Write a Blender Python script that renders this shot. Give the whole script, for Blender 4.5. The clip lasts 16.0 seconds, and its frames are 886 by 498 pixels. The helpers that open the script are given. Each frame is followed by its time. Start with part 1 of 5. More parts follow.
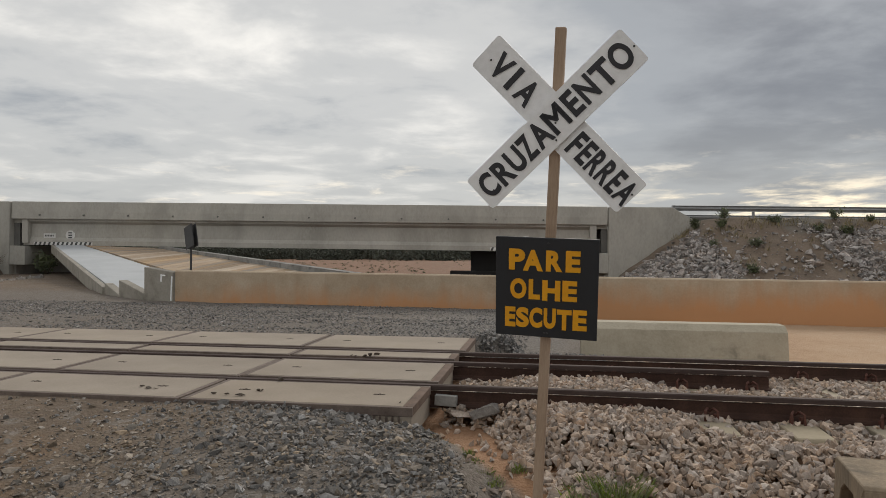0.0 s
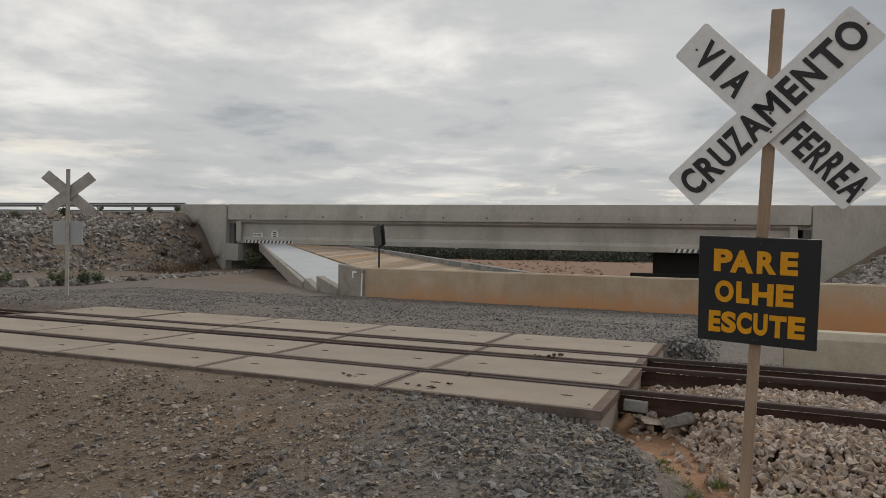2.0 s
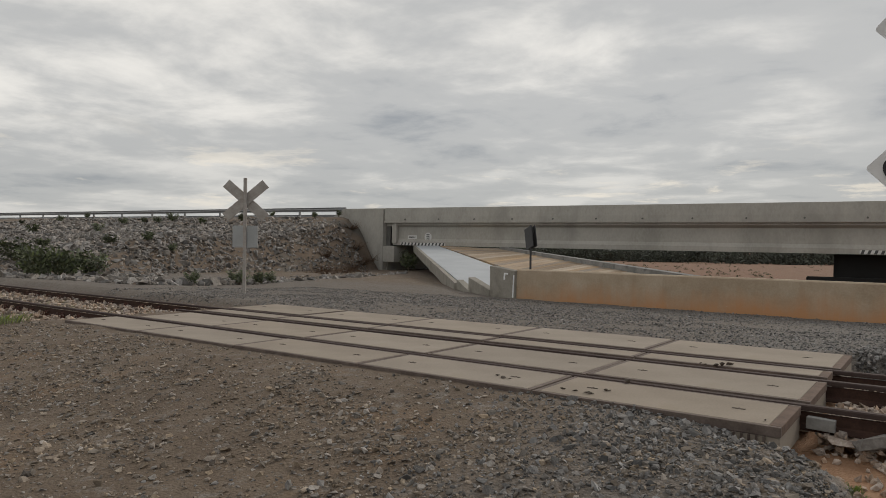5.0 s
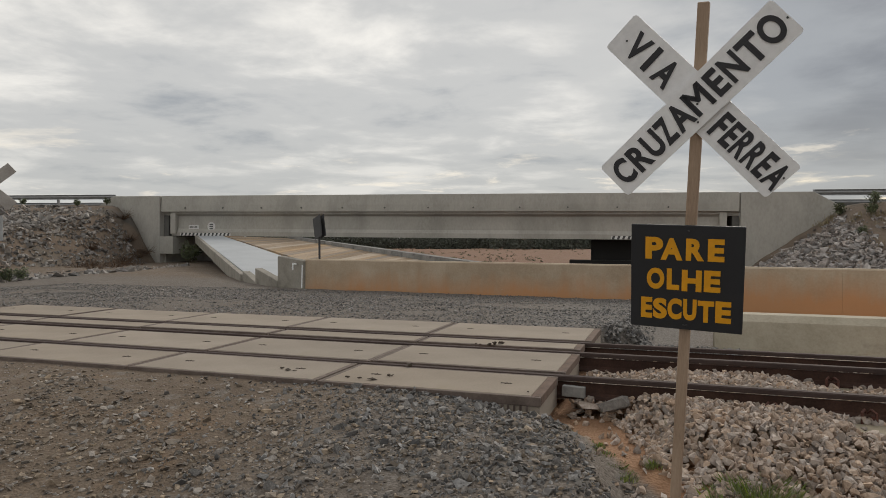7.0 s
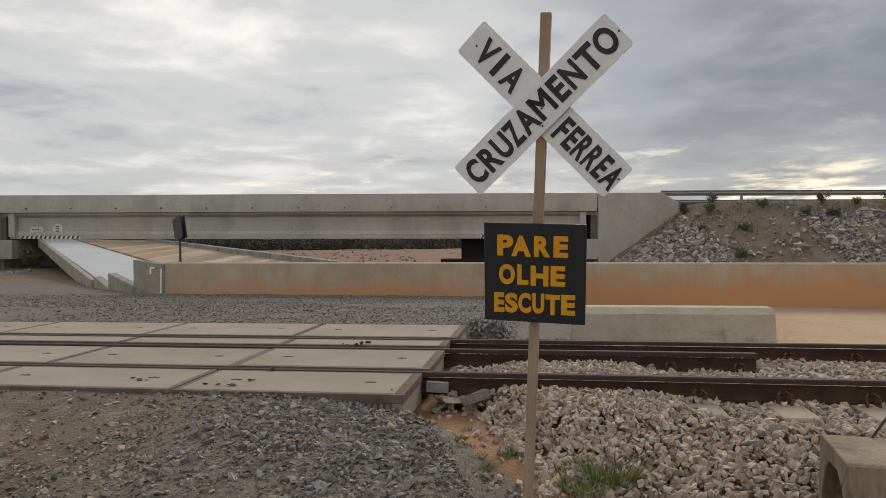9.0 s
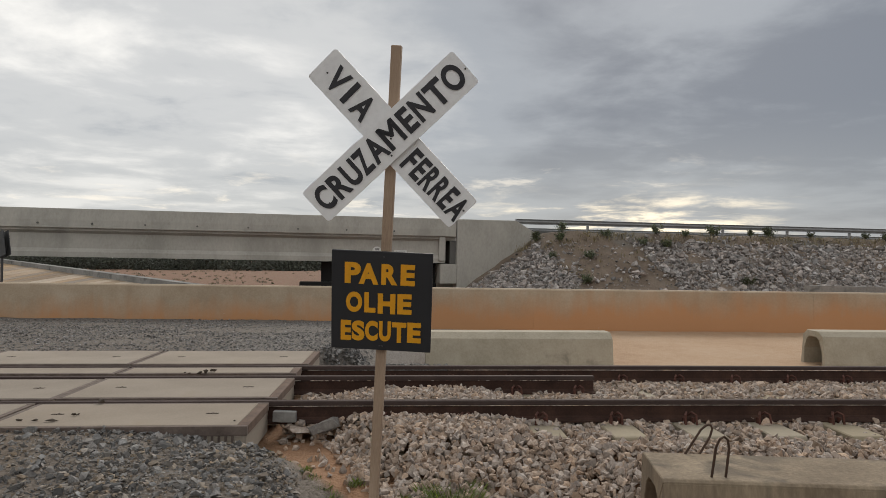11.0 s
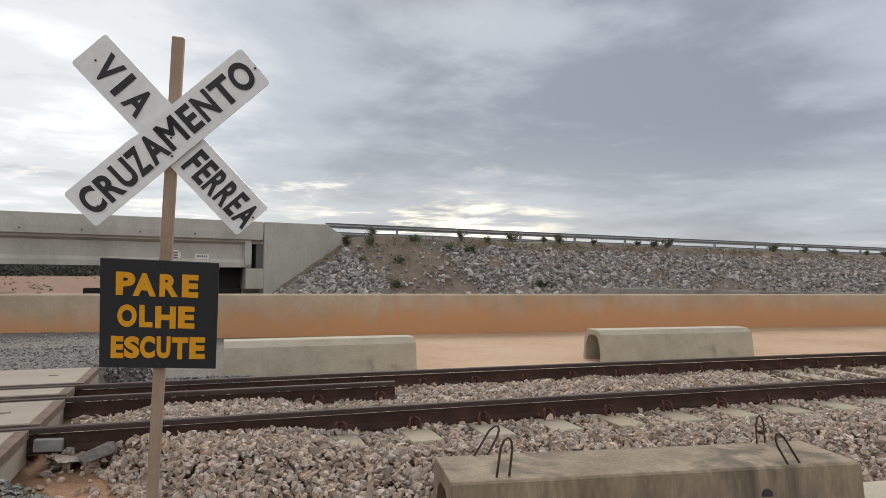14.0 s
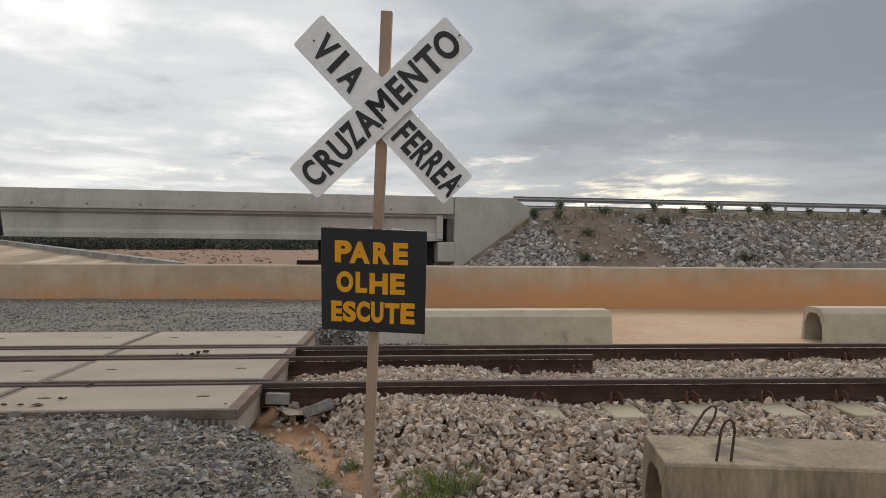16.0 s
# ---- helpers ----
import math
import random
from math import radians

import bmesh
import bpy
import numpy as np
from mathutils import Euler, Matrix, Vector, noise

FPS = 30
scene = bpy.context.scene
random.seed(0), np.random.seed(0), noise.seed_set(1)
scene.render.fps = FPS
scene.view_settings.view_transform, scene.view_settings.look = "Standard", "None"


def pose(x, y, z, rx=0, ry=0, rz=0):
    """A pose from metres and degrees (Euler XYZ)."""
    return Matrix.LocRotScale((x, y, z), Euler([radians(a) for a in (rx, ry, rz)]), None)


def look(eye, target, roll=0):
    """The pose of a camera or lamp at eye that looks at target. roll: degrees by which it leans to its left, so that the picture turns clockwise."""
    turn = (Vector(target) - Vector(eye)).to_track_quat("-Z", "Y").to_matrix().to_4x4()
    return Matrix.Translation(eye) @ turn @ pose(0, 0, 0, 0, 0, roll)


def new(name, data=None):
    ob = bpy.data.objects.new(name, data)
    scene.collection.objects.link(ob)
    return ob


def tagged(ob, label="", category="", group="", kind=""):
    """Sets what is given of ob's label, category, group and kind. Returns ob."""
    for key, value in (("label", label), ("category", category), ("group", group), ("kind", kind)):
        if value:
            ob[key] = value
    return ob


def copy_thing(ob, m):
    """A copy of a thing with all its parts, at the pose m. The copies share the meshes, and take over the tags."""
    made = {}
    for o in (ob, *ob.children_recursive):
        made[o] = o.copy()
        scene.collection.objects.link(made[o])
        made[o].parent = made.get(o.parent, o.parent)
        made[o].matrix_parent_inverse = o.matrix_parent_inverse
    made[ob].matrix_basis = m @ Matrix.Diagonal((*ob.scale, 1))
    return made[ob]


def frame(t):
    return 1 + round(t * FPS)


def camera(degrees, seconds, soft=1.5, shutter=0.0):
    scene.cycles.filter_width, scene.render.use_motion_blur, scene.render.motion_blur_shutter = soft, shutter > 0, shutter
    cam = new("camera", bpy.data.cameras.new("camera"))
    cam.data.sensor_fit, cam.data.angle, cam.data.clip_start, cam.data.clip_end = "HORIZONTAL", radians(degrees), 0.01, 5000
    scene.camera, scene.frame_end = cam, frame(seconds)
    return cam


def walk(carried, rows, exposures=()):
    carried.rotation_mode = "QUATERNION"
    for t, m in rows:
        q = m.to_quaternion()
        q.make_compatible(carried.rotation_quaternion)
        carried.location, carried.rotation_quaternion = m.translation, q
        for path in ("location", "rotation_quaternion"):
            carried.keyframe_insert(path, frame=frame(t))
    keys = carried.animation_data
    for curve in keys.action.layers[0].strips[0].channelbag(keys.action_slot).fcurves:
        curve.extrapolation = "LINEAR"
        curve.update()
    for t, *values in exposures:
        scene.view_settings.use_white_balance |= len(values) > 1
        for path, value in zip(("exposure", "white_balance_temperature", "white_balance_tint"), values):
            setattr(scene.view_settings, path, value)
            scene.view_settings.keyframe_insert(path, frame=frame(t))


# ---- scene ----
cam = camera(66.6, 16.0, soft=0.8)
PATH = [
    (0, (0.9378, -5.4896, 1.1171), (0.6279, -3.5137, 1.1186), 0.21),
    (0.5, (0.9184, -5.4894, 1.1128), (0.514, -3.5308, 1.1291), 0.35),
    (1, (0.8859, -5.5187, 1.1212), (0.2903, -3.6095, 1.132), 0.69),
    (1.5, (0.8559, -5.5201, 1.1183), (0.1243, -3.6587, 1.1139), 0.26),
    (2, (0.8451, -5.5306, 1.1071), (0.0413, -3.6992, 1.1057), 0.75),
    (2.5, (0.8357, -5.5499, 1.1102), (-0.0423, -3.753, 1.1054), 0.93),
    (3, (0.8077, -5.5522, 1.1166), (-0.1932, -3.8207, 1.1049), 0.93),
    (3.5, (0.7684, -5.543, 1.1216), (-0.4012, -3.9206, 1.1129), 0.76),
    (3.7, (0.7738, -5.5536, 1.1383), (-0.4504, -3.972, 1.142), 0.61),
    (5.8, (0.7959, -5.4605, 1.0834), (-0.2679, -3.767, 1.0665), 0.74),
    (6, (0.8096, -5.4689, 1.0905), (-0.1644, -3.7222, 1.0668), 0.67),
    (6.5, (0.8439, -5.5059, 1.0981), (0.0391, -3.6753, 1.0665), 0.50),
    (7, (0.8628, -5.4959, 1.1167), (0.2178, -3.603, 1.085), -0.05),
    (7.5, (0.892, -5.4854, 1.0967), (0.3678, -3.5557, 1.058), 0.20),
    (8, (0.9206, -5.4866, 1.0905), (0.4879, -3.5347, 1.0388), -0.15),
    (8.5, (0.9431, -5.479, 1.0878), (0.5944, -3.5107, 1.023), -0.36),
    (8.7, (0.9461, -5.4994, 1.0984), (0.6243, -3.5262, 1.0462), -0.50),
    (10.8, (1.0147, -5.4959, 1.1306), (1.0779, -3.497, 1.1472), 0.41),
    (11, (1.0237, -5.4994, 1.1335), (1.148, -3.5036, 1.1683), 0.46),
    (11.5, (1.0493, -5.5051, 1.1488), (1.3351, -3.5258, 1.1747), 0.16),
    (12, (1.0796, -5.4718, 1.1525), (1.5429, -3.5264, 1.176), 0.25),
    (12.5, (1.1118, -5.4737, 1.153), (1.7531, -3.5795, 1.1829), -0.02),
    (13, (1.1316, -5.4694, 1.1479), (1.8921, -3.6199, 1.1809), 0.29),
    (13.5, (1.1255, -5.463, 1.1564), (1.9106, -3.6247, 1.2218), 0.06),
    (14, (1.122, -5.4547, 1.1618), (1.7884, -3.5696, 1.2124), 0.46),
    (14.5, (1.0954, -5.4464, 1.1576), (1.6339, -3.5209, 1.2054), 0.82),
    (15, (1.0889, -5.4419, 1.1457), (1.4752, -3.4798, 1.1768), 0.81),
    (15.5, (1.0849, -5.4245, 1.1397), (1.2851, -3.4346, 1.1294), 0.52),
    (16, (1.0513, -5.3532, 1.1321), (1.182, -3.3577, 1.1018), 0.14),
]
EXPOSURES = [
    (0, 0.53, 6850, 10), (1.5, 0.47, 6830, 10), (3.5, 0.29, 6760, 10), (6, 0.31, 6880, 10), (7, 0.46, 6880, 10), (8.7, 0.58, 6850, 10),
    (11, 0.60, 6780, 10), (12, 0.78, 6700, 10), (13, 1.0, 6640, 10), (13.5, 1.02, 6600, 10), (14.5, 0.92, 6590, 10), (15.5, 0.76, 6640, 10), (16, 0.77, 6690, 10),
]
walk(cam, [(t, look(eye, target, roll)) for t, eye, target, roll in PATH], EXPOSURES)

# ---- light ----
SUN_AZ, SUN_EL = 18.0, 34.0          # degrees right of +y, degrees up
world = bpy.data.worlds.new("world")
scene.world = world
world.use_nodes = True
wt = world.node_tree
wt.nodes.clear()


def node(tree, kind, **values):
    n = tree.nodes.new(kind)
    for key, value in values.items():
        n.inputs[key].default_value = value
    return n


def link(tree, a, b):
    tree.links.new(a, b)


def math_node(tree, op, a, b=None, clamp=False):
    n = tree.nodes.new("ShaderNodeMath")
    n.operation, n.use_clamp = op, clamp
    for i, v in enumerate((a, b)):
        if v is None:
            continue
        if hasattr(v, "is_linked"):
            link(tree, v, n.inputs[i])
        else:
            n.inputs[i].default_value = v
    return n.outputs[0]


def ramp(tree, fac, stops, ease=True):
    n = tree.nodes.new("ShaderNodeValToRGB")
    n.color_ramp.interpolation = "EASE" if ease else "LINEAR"
    while len(n.color_ramp.elements) < len(stops):
        n.color_ramp.elements.new(0.5)
    for e, (p, c) in zip(n.color_ramp.elements, stops):
        e.position = p
        e.color = (*c, 1) if len(c) == 3 else c
    link(tree, fac, n.inputs[0])
    return n.outputs[0]


def mix(tree, fac, a, b, blend="MIX"):
    n = tree.nodes.new("ShaderNodeMix")
    n.data_type, n.blend_type = "RGBA", blend
    for sock, v in ((n.inputs[0], fac), (n.inputs[6], a), (n.inputs[7], b)):
        if hasattr(v, "is_linked"):
            link(tree, v, sock)
        elif isinstance(v, tuple):
            sock.default_value = (*v, 1)
        else:
            sock.default_value = v
    return n.outputs[2]


def make_sky():
    sky = wt.nodes.new("ShaderNodeTexSky")
    sky.sky_type, sky.sun_disc = "NISHITA", False
    sky.sun_elevation, sky.sun_rotation = radians(SUN_EL), radians(SUN_AZ)
    geo = wt.nodes.new("ShaderNodeTexCoord")
    sep = wt.nodes.new("ShaderNodeSeparateXYZ")
    link(wt, geo.outputs["Generated"], sep.inputs[0])
    up = math_node(wt, "MAXIMUM", sep.outputs[2], 0.0)
    height = math_node(wt, "ADD", up, 0.10)
    flat = wt.nodes.new("ShaderNodeCombineXYZ")
    link(wt, math_node(wt, "DIVIDE", sep.outputs[0], height), flat.inputs[0])
    link(wt, math_node(wt, "DIVIDE", sep.outputs[1], height), flat.inputs[1])
    big = node(wt, "ShaderNodeTexNoise", Scale=0.50, Detail=6.0, Roughness=0.46, Distortion=0.25)
    link(wt, flat.outputs[0], big.inputs["Vector"])
    fine = node(wt, "ShaderNodeTexNoise", Scale=1.6, Detail=9.0, Roughness=0.58, Distortion=0.2)
    link(wt, flat.outputs[0], fine.inputs["Vector"])
    cover = math_node(wt, "ADD", math_node(wt, "MULTIPLY", big.outputs["Fac"], 0.62), math_node(wt, "ADD", math_node(wt, "MULTIPLY", fine.outputs["Fac"], 0.50), -0.06))
    # the cloud deck is thinner to the west of the bridge and heavier to the east
    side = math_node(wt, "MULTIPLY", sep.outputs[0], -0.10)
    cover = math_node(wt, "ADD", cover, side)
    # a heavy rain cloud over the bank east of the bridge
    heavy = wt.nodes.new("ShaderNodeVectorMath")
    heavy.operation = "DOT_PRODUCT"
    link(wt, geo.outputs["Generated"], heavy.inputs[0])
    heavy.inputs[1].default_value = Vector((math.sin(radians(28)), math.cos(radians(28)), 0.42)).normalized()
    dark = ramp(wt, math_node(wt, "ADD", heavy.outputs["Value"], math_node(wt, "MULTIPLY", math_node(wt, "SUBTRACT", fine.outputs["Fac"], 0.5), 0.16)), ((0.80, (0, 0, 0)), (0.99, (1, 1, 1))))
    cover = math_node(wt, "ADD", cover, math_node(wt, "MULTIPLY", dark, -0.17))
    # thinner cloud west of the sign
    thinner = wt.nodes.new("ShaderNodeVectorMath")
    thinner.operation = "DOT_PRODUCT"
    link(wt, geo.outputs["Generated"], thinner.inputs[0])
    thinner.inputs[1].default_value = Vector((math.sin(radians(-20)), math.cos(radians(-20)), 0.36)).normalized()
    cover = math_node(wt, "ADD", cover, math_node(wt, "MULTIPLY", ramp(wt, thinner.outputs["Value"], ((0.86, (0, 0, 0)), (1.0, (1, 1, 1)))), 0.062))
    clouds = ramp(wt, cover, ((0.22, (0.14, 0.158, 0.19)), (0.40, (0.25, 0.275, 0.31)), (0.55, (0.43, 0.445, 0.46)), (0.72, (0.70, 0.70, 0.69))))
    # thinner, brighter cloud over the south
    south = ramp(wt, math_node(wt, "MULTIPLY", sep.outputs[1], -1.0), ((0.05, (0, 0, 0)), (0.7, (0.36, 0.36, 0.36))))
    clouds = mix(wt, south, clouds, (0.90, 0.895, 0.88))
    # the low sun behind the broken edge of the deck
    sun = Vector((math.sin(radians(SUN_AZ)), math.cos(radians(SUN_AZ)), 0.085)).normalized()
    dot = wt.nodes.new("ShaderNodeVectorMath")
    dot.operation = "DOT_PRODUCT"
    link(wt, geo.outputs["Generated"], dot.inputs[0])
    dot.inputs[1].default_value = sun
    near = ramp(wt, dot.outputs["Value"], ((0.965, (0, 0, 0)), (1.0, (1, 1, 1))))
    low = ramp(wt, sep.outputs[2], ((0.0, (0.7, 0.7, 0.7)), (0.05, (1, 1, 1)), (0.12, (0, 0, 0))))
    streak = node(wt, "ShaderNodeTexNoise", Scale=1.25, Detail=9.0, Roughness=0.62, Distortion=0.3)
    link(wt, flat.outputs[0], streak.inputs["Vector"])
    gaps = ramp(wt, streak.outputs["Fac"], ((0.45, (0, 0, 0)), (0.64, (1, 1, 1))))
    glow = math_node(wt, "MULTIPLY", math_node(wt, "MULTIPLY", near, low), gaps)
    haze = ramp(wt, sep.outputs[2], ((0.0, (0.8, 0.8, 0.8)), (0.06, (0.7, 0.7, 0.7)), (0.22, (0, 0, 0))))
    east = ramp(wt, sep.outputs[0], ((0.36, (0.32, 0.338, 0.355)), (0.75, (0.215, 0.235, 0.262))))
    hazy = mix(wt, math_node(wt, "MULTIPLY", haze, 0.62), clouds, east)
    wisp = ramp(wt, sep.outputs[2], ((0.02, (0.5, 0.5, 0.5)), (0.09, (1, 1, 1)), (0.19, (0, 0, 0))))
    rifts = ramp(wt, streak.outputs["Fac"], ((0.54, (0, 0, 0)), (0.66, (1, 1, 1))))
    thin = math_node(wt, "MULTIPLY", math_node(wt, "MULTIPLY", wisp, rifts), 0.50)
    thin = math_node(wt, "MULTIPLY", thin, ramp(wt, sep.outputs[0], ((0.30, (1, 1, 1)), (0.55, (0, 0, 0)))))
    hazy = mix(wt, thin, hazy, (0.80, 0.74, 0.64))
    hazy = mix(wt, glow, hazy, (0.95, 0.84, 0.65))
    deck = wt.nodes.new("ShaderNodeBackground")
    link(wt, hazy, deck.inputs[0])
    deck.inputs[1].default_value = 1.0
    clear = wt.nodes.new("ShaderNodeBackground")
    link(wt, sky.outputs[0], clear.inputs[0])
    clear.inputs[1].default_value = 0.05
    both = wt.nodes.new("ShaderNodeMixShader")
    both.inputs[0].default_value = 0.93
    link(wt, clear.outputs[0], both.inputs[1])
    link(wt, deck.outputs[0], both.inputs[2])
    out = wt.nodes.new("ShaderNodeOutputWorld")
    link(wt, both.outputs[0], out.inputs[0])


make_sky()
sun_lamp = new("sun", bpy.data.lights.new("sun", "SUN"))
sun_lamp.data.energy, sun_lamp.data.angle, sun_lamp.data.color = 1.3, radians(28), (1.0, 0.95, 0.87)
sun_lamp.matrix_world = look((40 * math.sin(radians(SUN_AZ)), 40 * math.cos(radians(SUN_AZ)), 40 * math.tan(radians(SUN_EL))), (0, 0, 0))


# ---- materials ----
def material(name, colours, scale=3.0, fine=40.0, rough=0.85, bump=0.3, depth=0.01, metal=0.0, random=0.0, island=0.0, stain=None, stain_scale=0.7, stain_edge=(0.5, 0.62), stretch=(1, 1, 1), space="Object"):
    """A surface of two or three colours, mottled at two scales, with relief; random and island: how far whole pieces differ."""
    m = bpy.data.materials.new(name)
    m.use_nodes = True
    t = m.node_tree
    b = t.nodes["Principled BSDF"]
    if space == "World":
        where = t.nodes.new("ShaderNodeNewGeometry").outputs["Position"]
    else:
        where = t.nodes.new("ShaderNodeTexCoord").outputs["Object"]
    mp = t.nodes.new("ShaderNodeMapping")
    mp.inputs["Scale"].default_value = stretch
    link(t, where, mp.inputs[0])
    n1 = node(t, "ShaderNodeTexNoise", Scale=scale, Detail=6.0, Roughness=0.6)
    n2 = node(t, "ShaderNodeTexNoise", Scale=fine, Detail=5.0, Roughness=0.65)
    for n in (n1, n2):
        link(t, mp.outputs[0], n.inputs["Vector"])
    f = math_node(t, "ADD", math_node(t, "MULTIPLY", n1.outputs["Fac"], 0.6), math_node(t, "MULTIPLY", n2.outputs["Fac"], 0.4))
    k = len(colours)
    c = ramp(t, f, [(0.34 + 0.32 * i / max(1, k - 1), col) for i, col in enumerate(colours)], ease=False)
    if stain:
        n3 = node(t, "ShaderNodeTexNoise", Scale=stain_scale, Detail=5.0, Roughness=0.6, Distortion=0.4)
        link(t, mp.outputs[0], n3.inputs["Vector"])
        c = mix(t, ramp(t, n3.outputs["Fac"], ((stain_edge[0], (0, 0, 0)), (stain_edge[1], (1, 1, 1)))), c, stain)
    for amount, sock in ((random, ("ShaderNodeObjectInfo", "Random")), (island, ("ShaderNodeNewGeometry", "Random Per Island"))):
        if amount:
            r = t.nodes.new(sock[0]).outputs[sock[1]]
            v = math_node(t, "ADD", math_node(t, "MULTIPLY", r, 2 * amount), 1 - amount)
            hs = t.nodes.new("ShaderNodeHueSaturation")
            link(t, v, hs.inputs["Value"])
            link(t, math_node(t, "ADD", math_node(t, "MULTIPLY", math_node(t, "FRACT", math_node(t, "MULTIPLY", r, 7.31)), 2 * amount), 1 - amount), hs.inputs["Saturation"])
            link(t, c, hs.inputs["Color"])
            c = hs.outputs[0]
    link(t, c, b.inputs["Base Color"])
    link(t, math_node(t, "ADD", math_node(t, "MULTIPLY", n2.outputs["Fac"], 0.25), rough - 0.12, clamp=True), b.inputs["Roughness"])
    b.inputs["Metallic"].default_value = metal
    bp = node(t, "ShaderNodeBump", Strength=bump, Distance=depth)
    link(t, n2.outputs["Fac"], bp.inputs["Height"])
    link(t, bp.outputs[0], b.inputs["Normal"])
    return m


M_CONCRETE = material("concrete_bridge", ((0.29, 0.28, 0.25), (0.375, 0.36, 0.325), (0.44, 0.42, 0.38)), 0.5, 9, 0.85, 0.2, 0.02, stain=(0.29, 0.28, 0.25), stain_scale=0.6, stain_edge=(0.50, 0.80), stretch=(1, 1, 0.5))
# darker concrete; also paints shade in the bearing slots and under the ramp
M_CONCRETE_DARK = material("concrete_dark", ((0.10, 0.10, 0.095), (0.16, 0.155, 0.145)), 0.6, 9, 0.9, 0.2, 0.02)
M_SLAB = material("slab_concrete", ((0.215, 0.178, 0.141), (0.275, 0.231, 0.186), (0.325, 0.276, 0.226)), 1.1, 55, 0.9, 0.25, 0.003, random=0.06, stain=(0.27, 0.225, 0.17), stain_scale=1.3, stain_edge=(0.55, 0.75))
M_STEEL_EDGE = material("rusted_angle_steel", ((0.085, 0.062, 0.052), (0.14, 0.108, 0.092), (0.195, 0.152, 0.130)), 6, 60, 0.8, 0.3, 0.003, metal=0.3)
M_END_STEEL = material("rust_brown_end_steel", ((0.06, 0.038, 0.029), (0.115, 0.073, 0.054), (0.17, 0.112, 0.083)), 6, 60, 0.85, 0.3, 0.003, metal=0.2)
M_RAIL = material("rusted_rail", ((0.032, 0.018, 0.014), (0.055, 0.030, 0.023), (0.085, 0.046, 0.033)), 5, 70, 0.82, 0.25, 0.003, metal=0.15)
M_RAIL_TOP = material("worn_rail_head", ((0.045, 0.031, 0.028), (0.075, 0.053, 0.047)), 3, 40, 0.80, 0.1, 0.001, metal=0.15)
for m in (M_RAIL, M_RAIL_TOP):
    m.node_tree.nodes["Principled BSDF"].inputs["Specular IOR Level"].default_value = 0.22
M_CLIP = material("rusted_clip", ((0.06, 0.025, 0.018), (0.13, 0.05, 0.035)), 10, 80, 0.8, 0.3, 0.003, metal=0.3)
M_SLEEPER = material("sleeper_concrete", ((0.25, 0.212, 0.15), (0.35, 0.298, 0.215)), 3, 60, 0.9, 0.2, 0.003, random=0.1)
M_BALLAST = material("ballast_stone", ((0.22, 0.162, 0.123), (0.355, 0.281, 0.227), (0.52, 0.43, 0.362)), 7, 60, 0.9, 0.4, 0.006, island=0.34)
M_BALLAST_PIECE = material("ballast_stone_piece", ((0.22, 0.162, 0.123), (0.355, 0.281, 0.227), (0.52, 0.43, 0.362)), 7, 60, 0.9, 0.4, 0.006, random=0.34)
M_GRAVEL = material("grey_gravel", ((0.088, 0.083, 0.079), (0.158, 0.150, 0.143), (0.285, 0.272, 0.258)), 9, 60, 0.9, 0.4, 0.005, island=0.6)
M_GRAVEL_PIECE = material("grey_gravel_piece", ((0.088, 0.083, 0.079), (0.158, 0.150, 0.143), (0.285, 0.272, 0.258)), 9, 60, 0.9, 0.4, 0.005, random=0.6)
M_PEBBLE = material("road_pebble", ((0.115, 0.092, 0.072), (0.205, 0.172, 0.14), (0.335, 0.293, 0.245)), 9, 60, 0.95, 0.4, 0.004, island=0.5)
M_RIPRAP = material("riprap_rock", ((0.115, 0.102, 0.092), (0.21, 0.192, 0.175), (0.35, 0.325, 0.30)), 3, 25, 0.9, 0.5, 0.03, island=0.5)
M_RIPRAP_PALE = material("riprap_rock_pale", ((0.135, 0.118, 0.108), (0.27, 0.245, 0.228), (0.47, 0.435, 0.41)), 3, 25, 0.9, 0.5, 0.03, island=0.5)
M_TROUGH = material("precast_concrete_weathered", ((0.12, 0.088, 0.057), (0.215, 0.165, 0.112), (0.33, 0.262, 0.18)), 3.0, 45, 0.9, 0.45, 0.006, stain=(0.10, 0.078, 0.056), stain_scale=3.4, stain_edge=(0.49, 0.68), stretch=(1, 1, 0.22))
M_BLOCK = material("precast_concrete_pale", ((0.28, 0.25, 0.185), (0.37, 0.325, 0.25), (0.43, 0.385, 0.305)), 2.2, 34, 0.9, 0.25, 0.005, stain=(0.21, 0.19, 0.15), stain_scale=2.4, stain_edge=(0.55, 0.75))
M_WOOD = material("post_wood", ((0.235, 0.16, 0.108), (0.345, 0.25, 0.178), (0.43, 0.325, 0.24)), 5, 90, 0.8, 0.3, 0.002, stretch=(3, 3, 0.25))
M_WHITE = material("sign_white_paint", ((0.66, 0.665, 0.675), (0.77, 0.775, 0.785), (0.82, 0.822, 0.826)), 2.2, 30, 0.6, 0.08, 0.002, stain=(0.63, 0.62, 0.60), stain_scale=2.5, stain_edge=(0.52, 0.8))
M_SIGN_BACK = material("sign_back_worn", ((0.26, 0.235, 0.21), (0.46, 0.43, 0.40)), 4, 30, 0.8, 0.2, 0.003)
M_PLACARD_BACK = material("placard_back", ((0.32, 0.33, 0.33), (0.42, 0.43, 0.43)), 3, 30, 0.7, 0.1, 0.002)
M_LETTER = material("sign_black_lettering", ((0.018, 0.018, 0.022), (0.03, 0.03, 0.036)), 5, 50, 0.6, 0.05, 0.001)
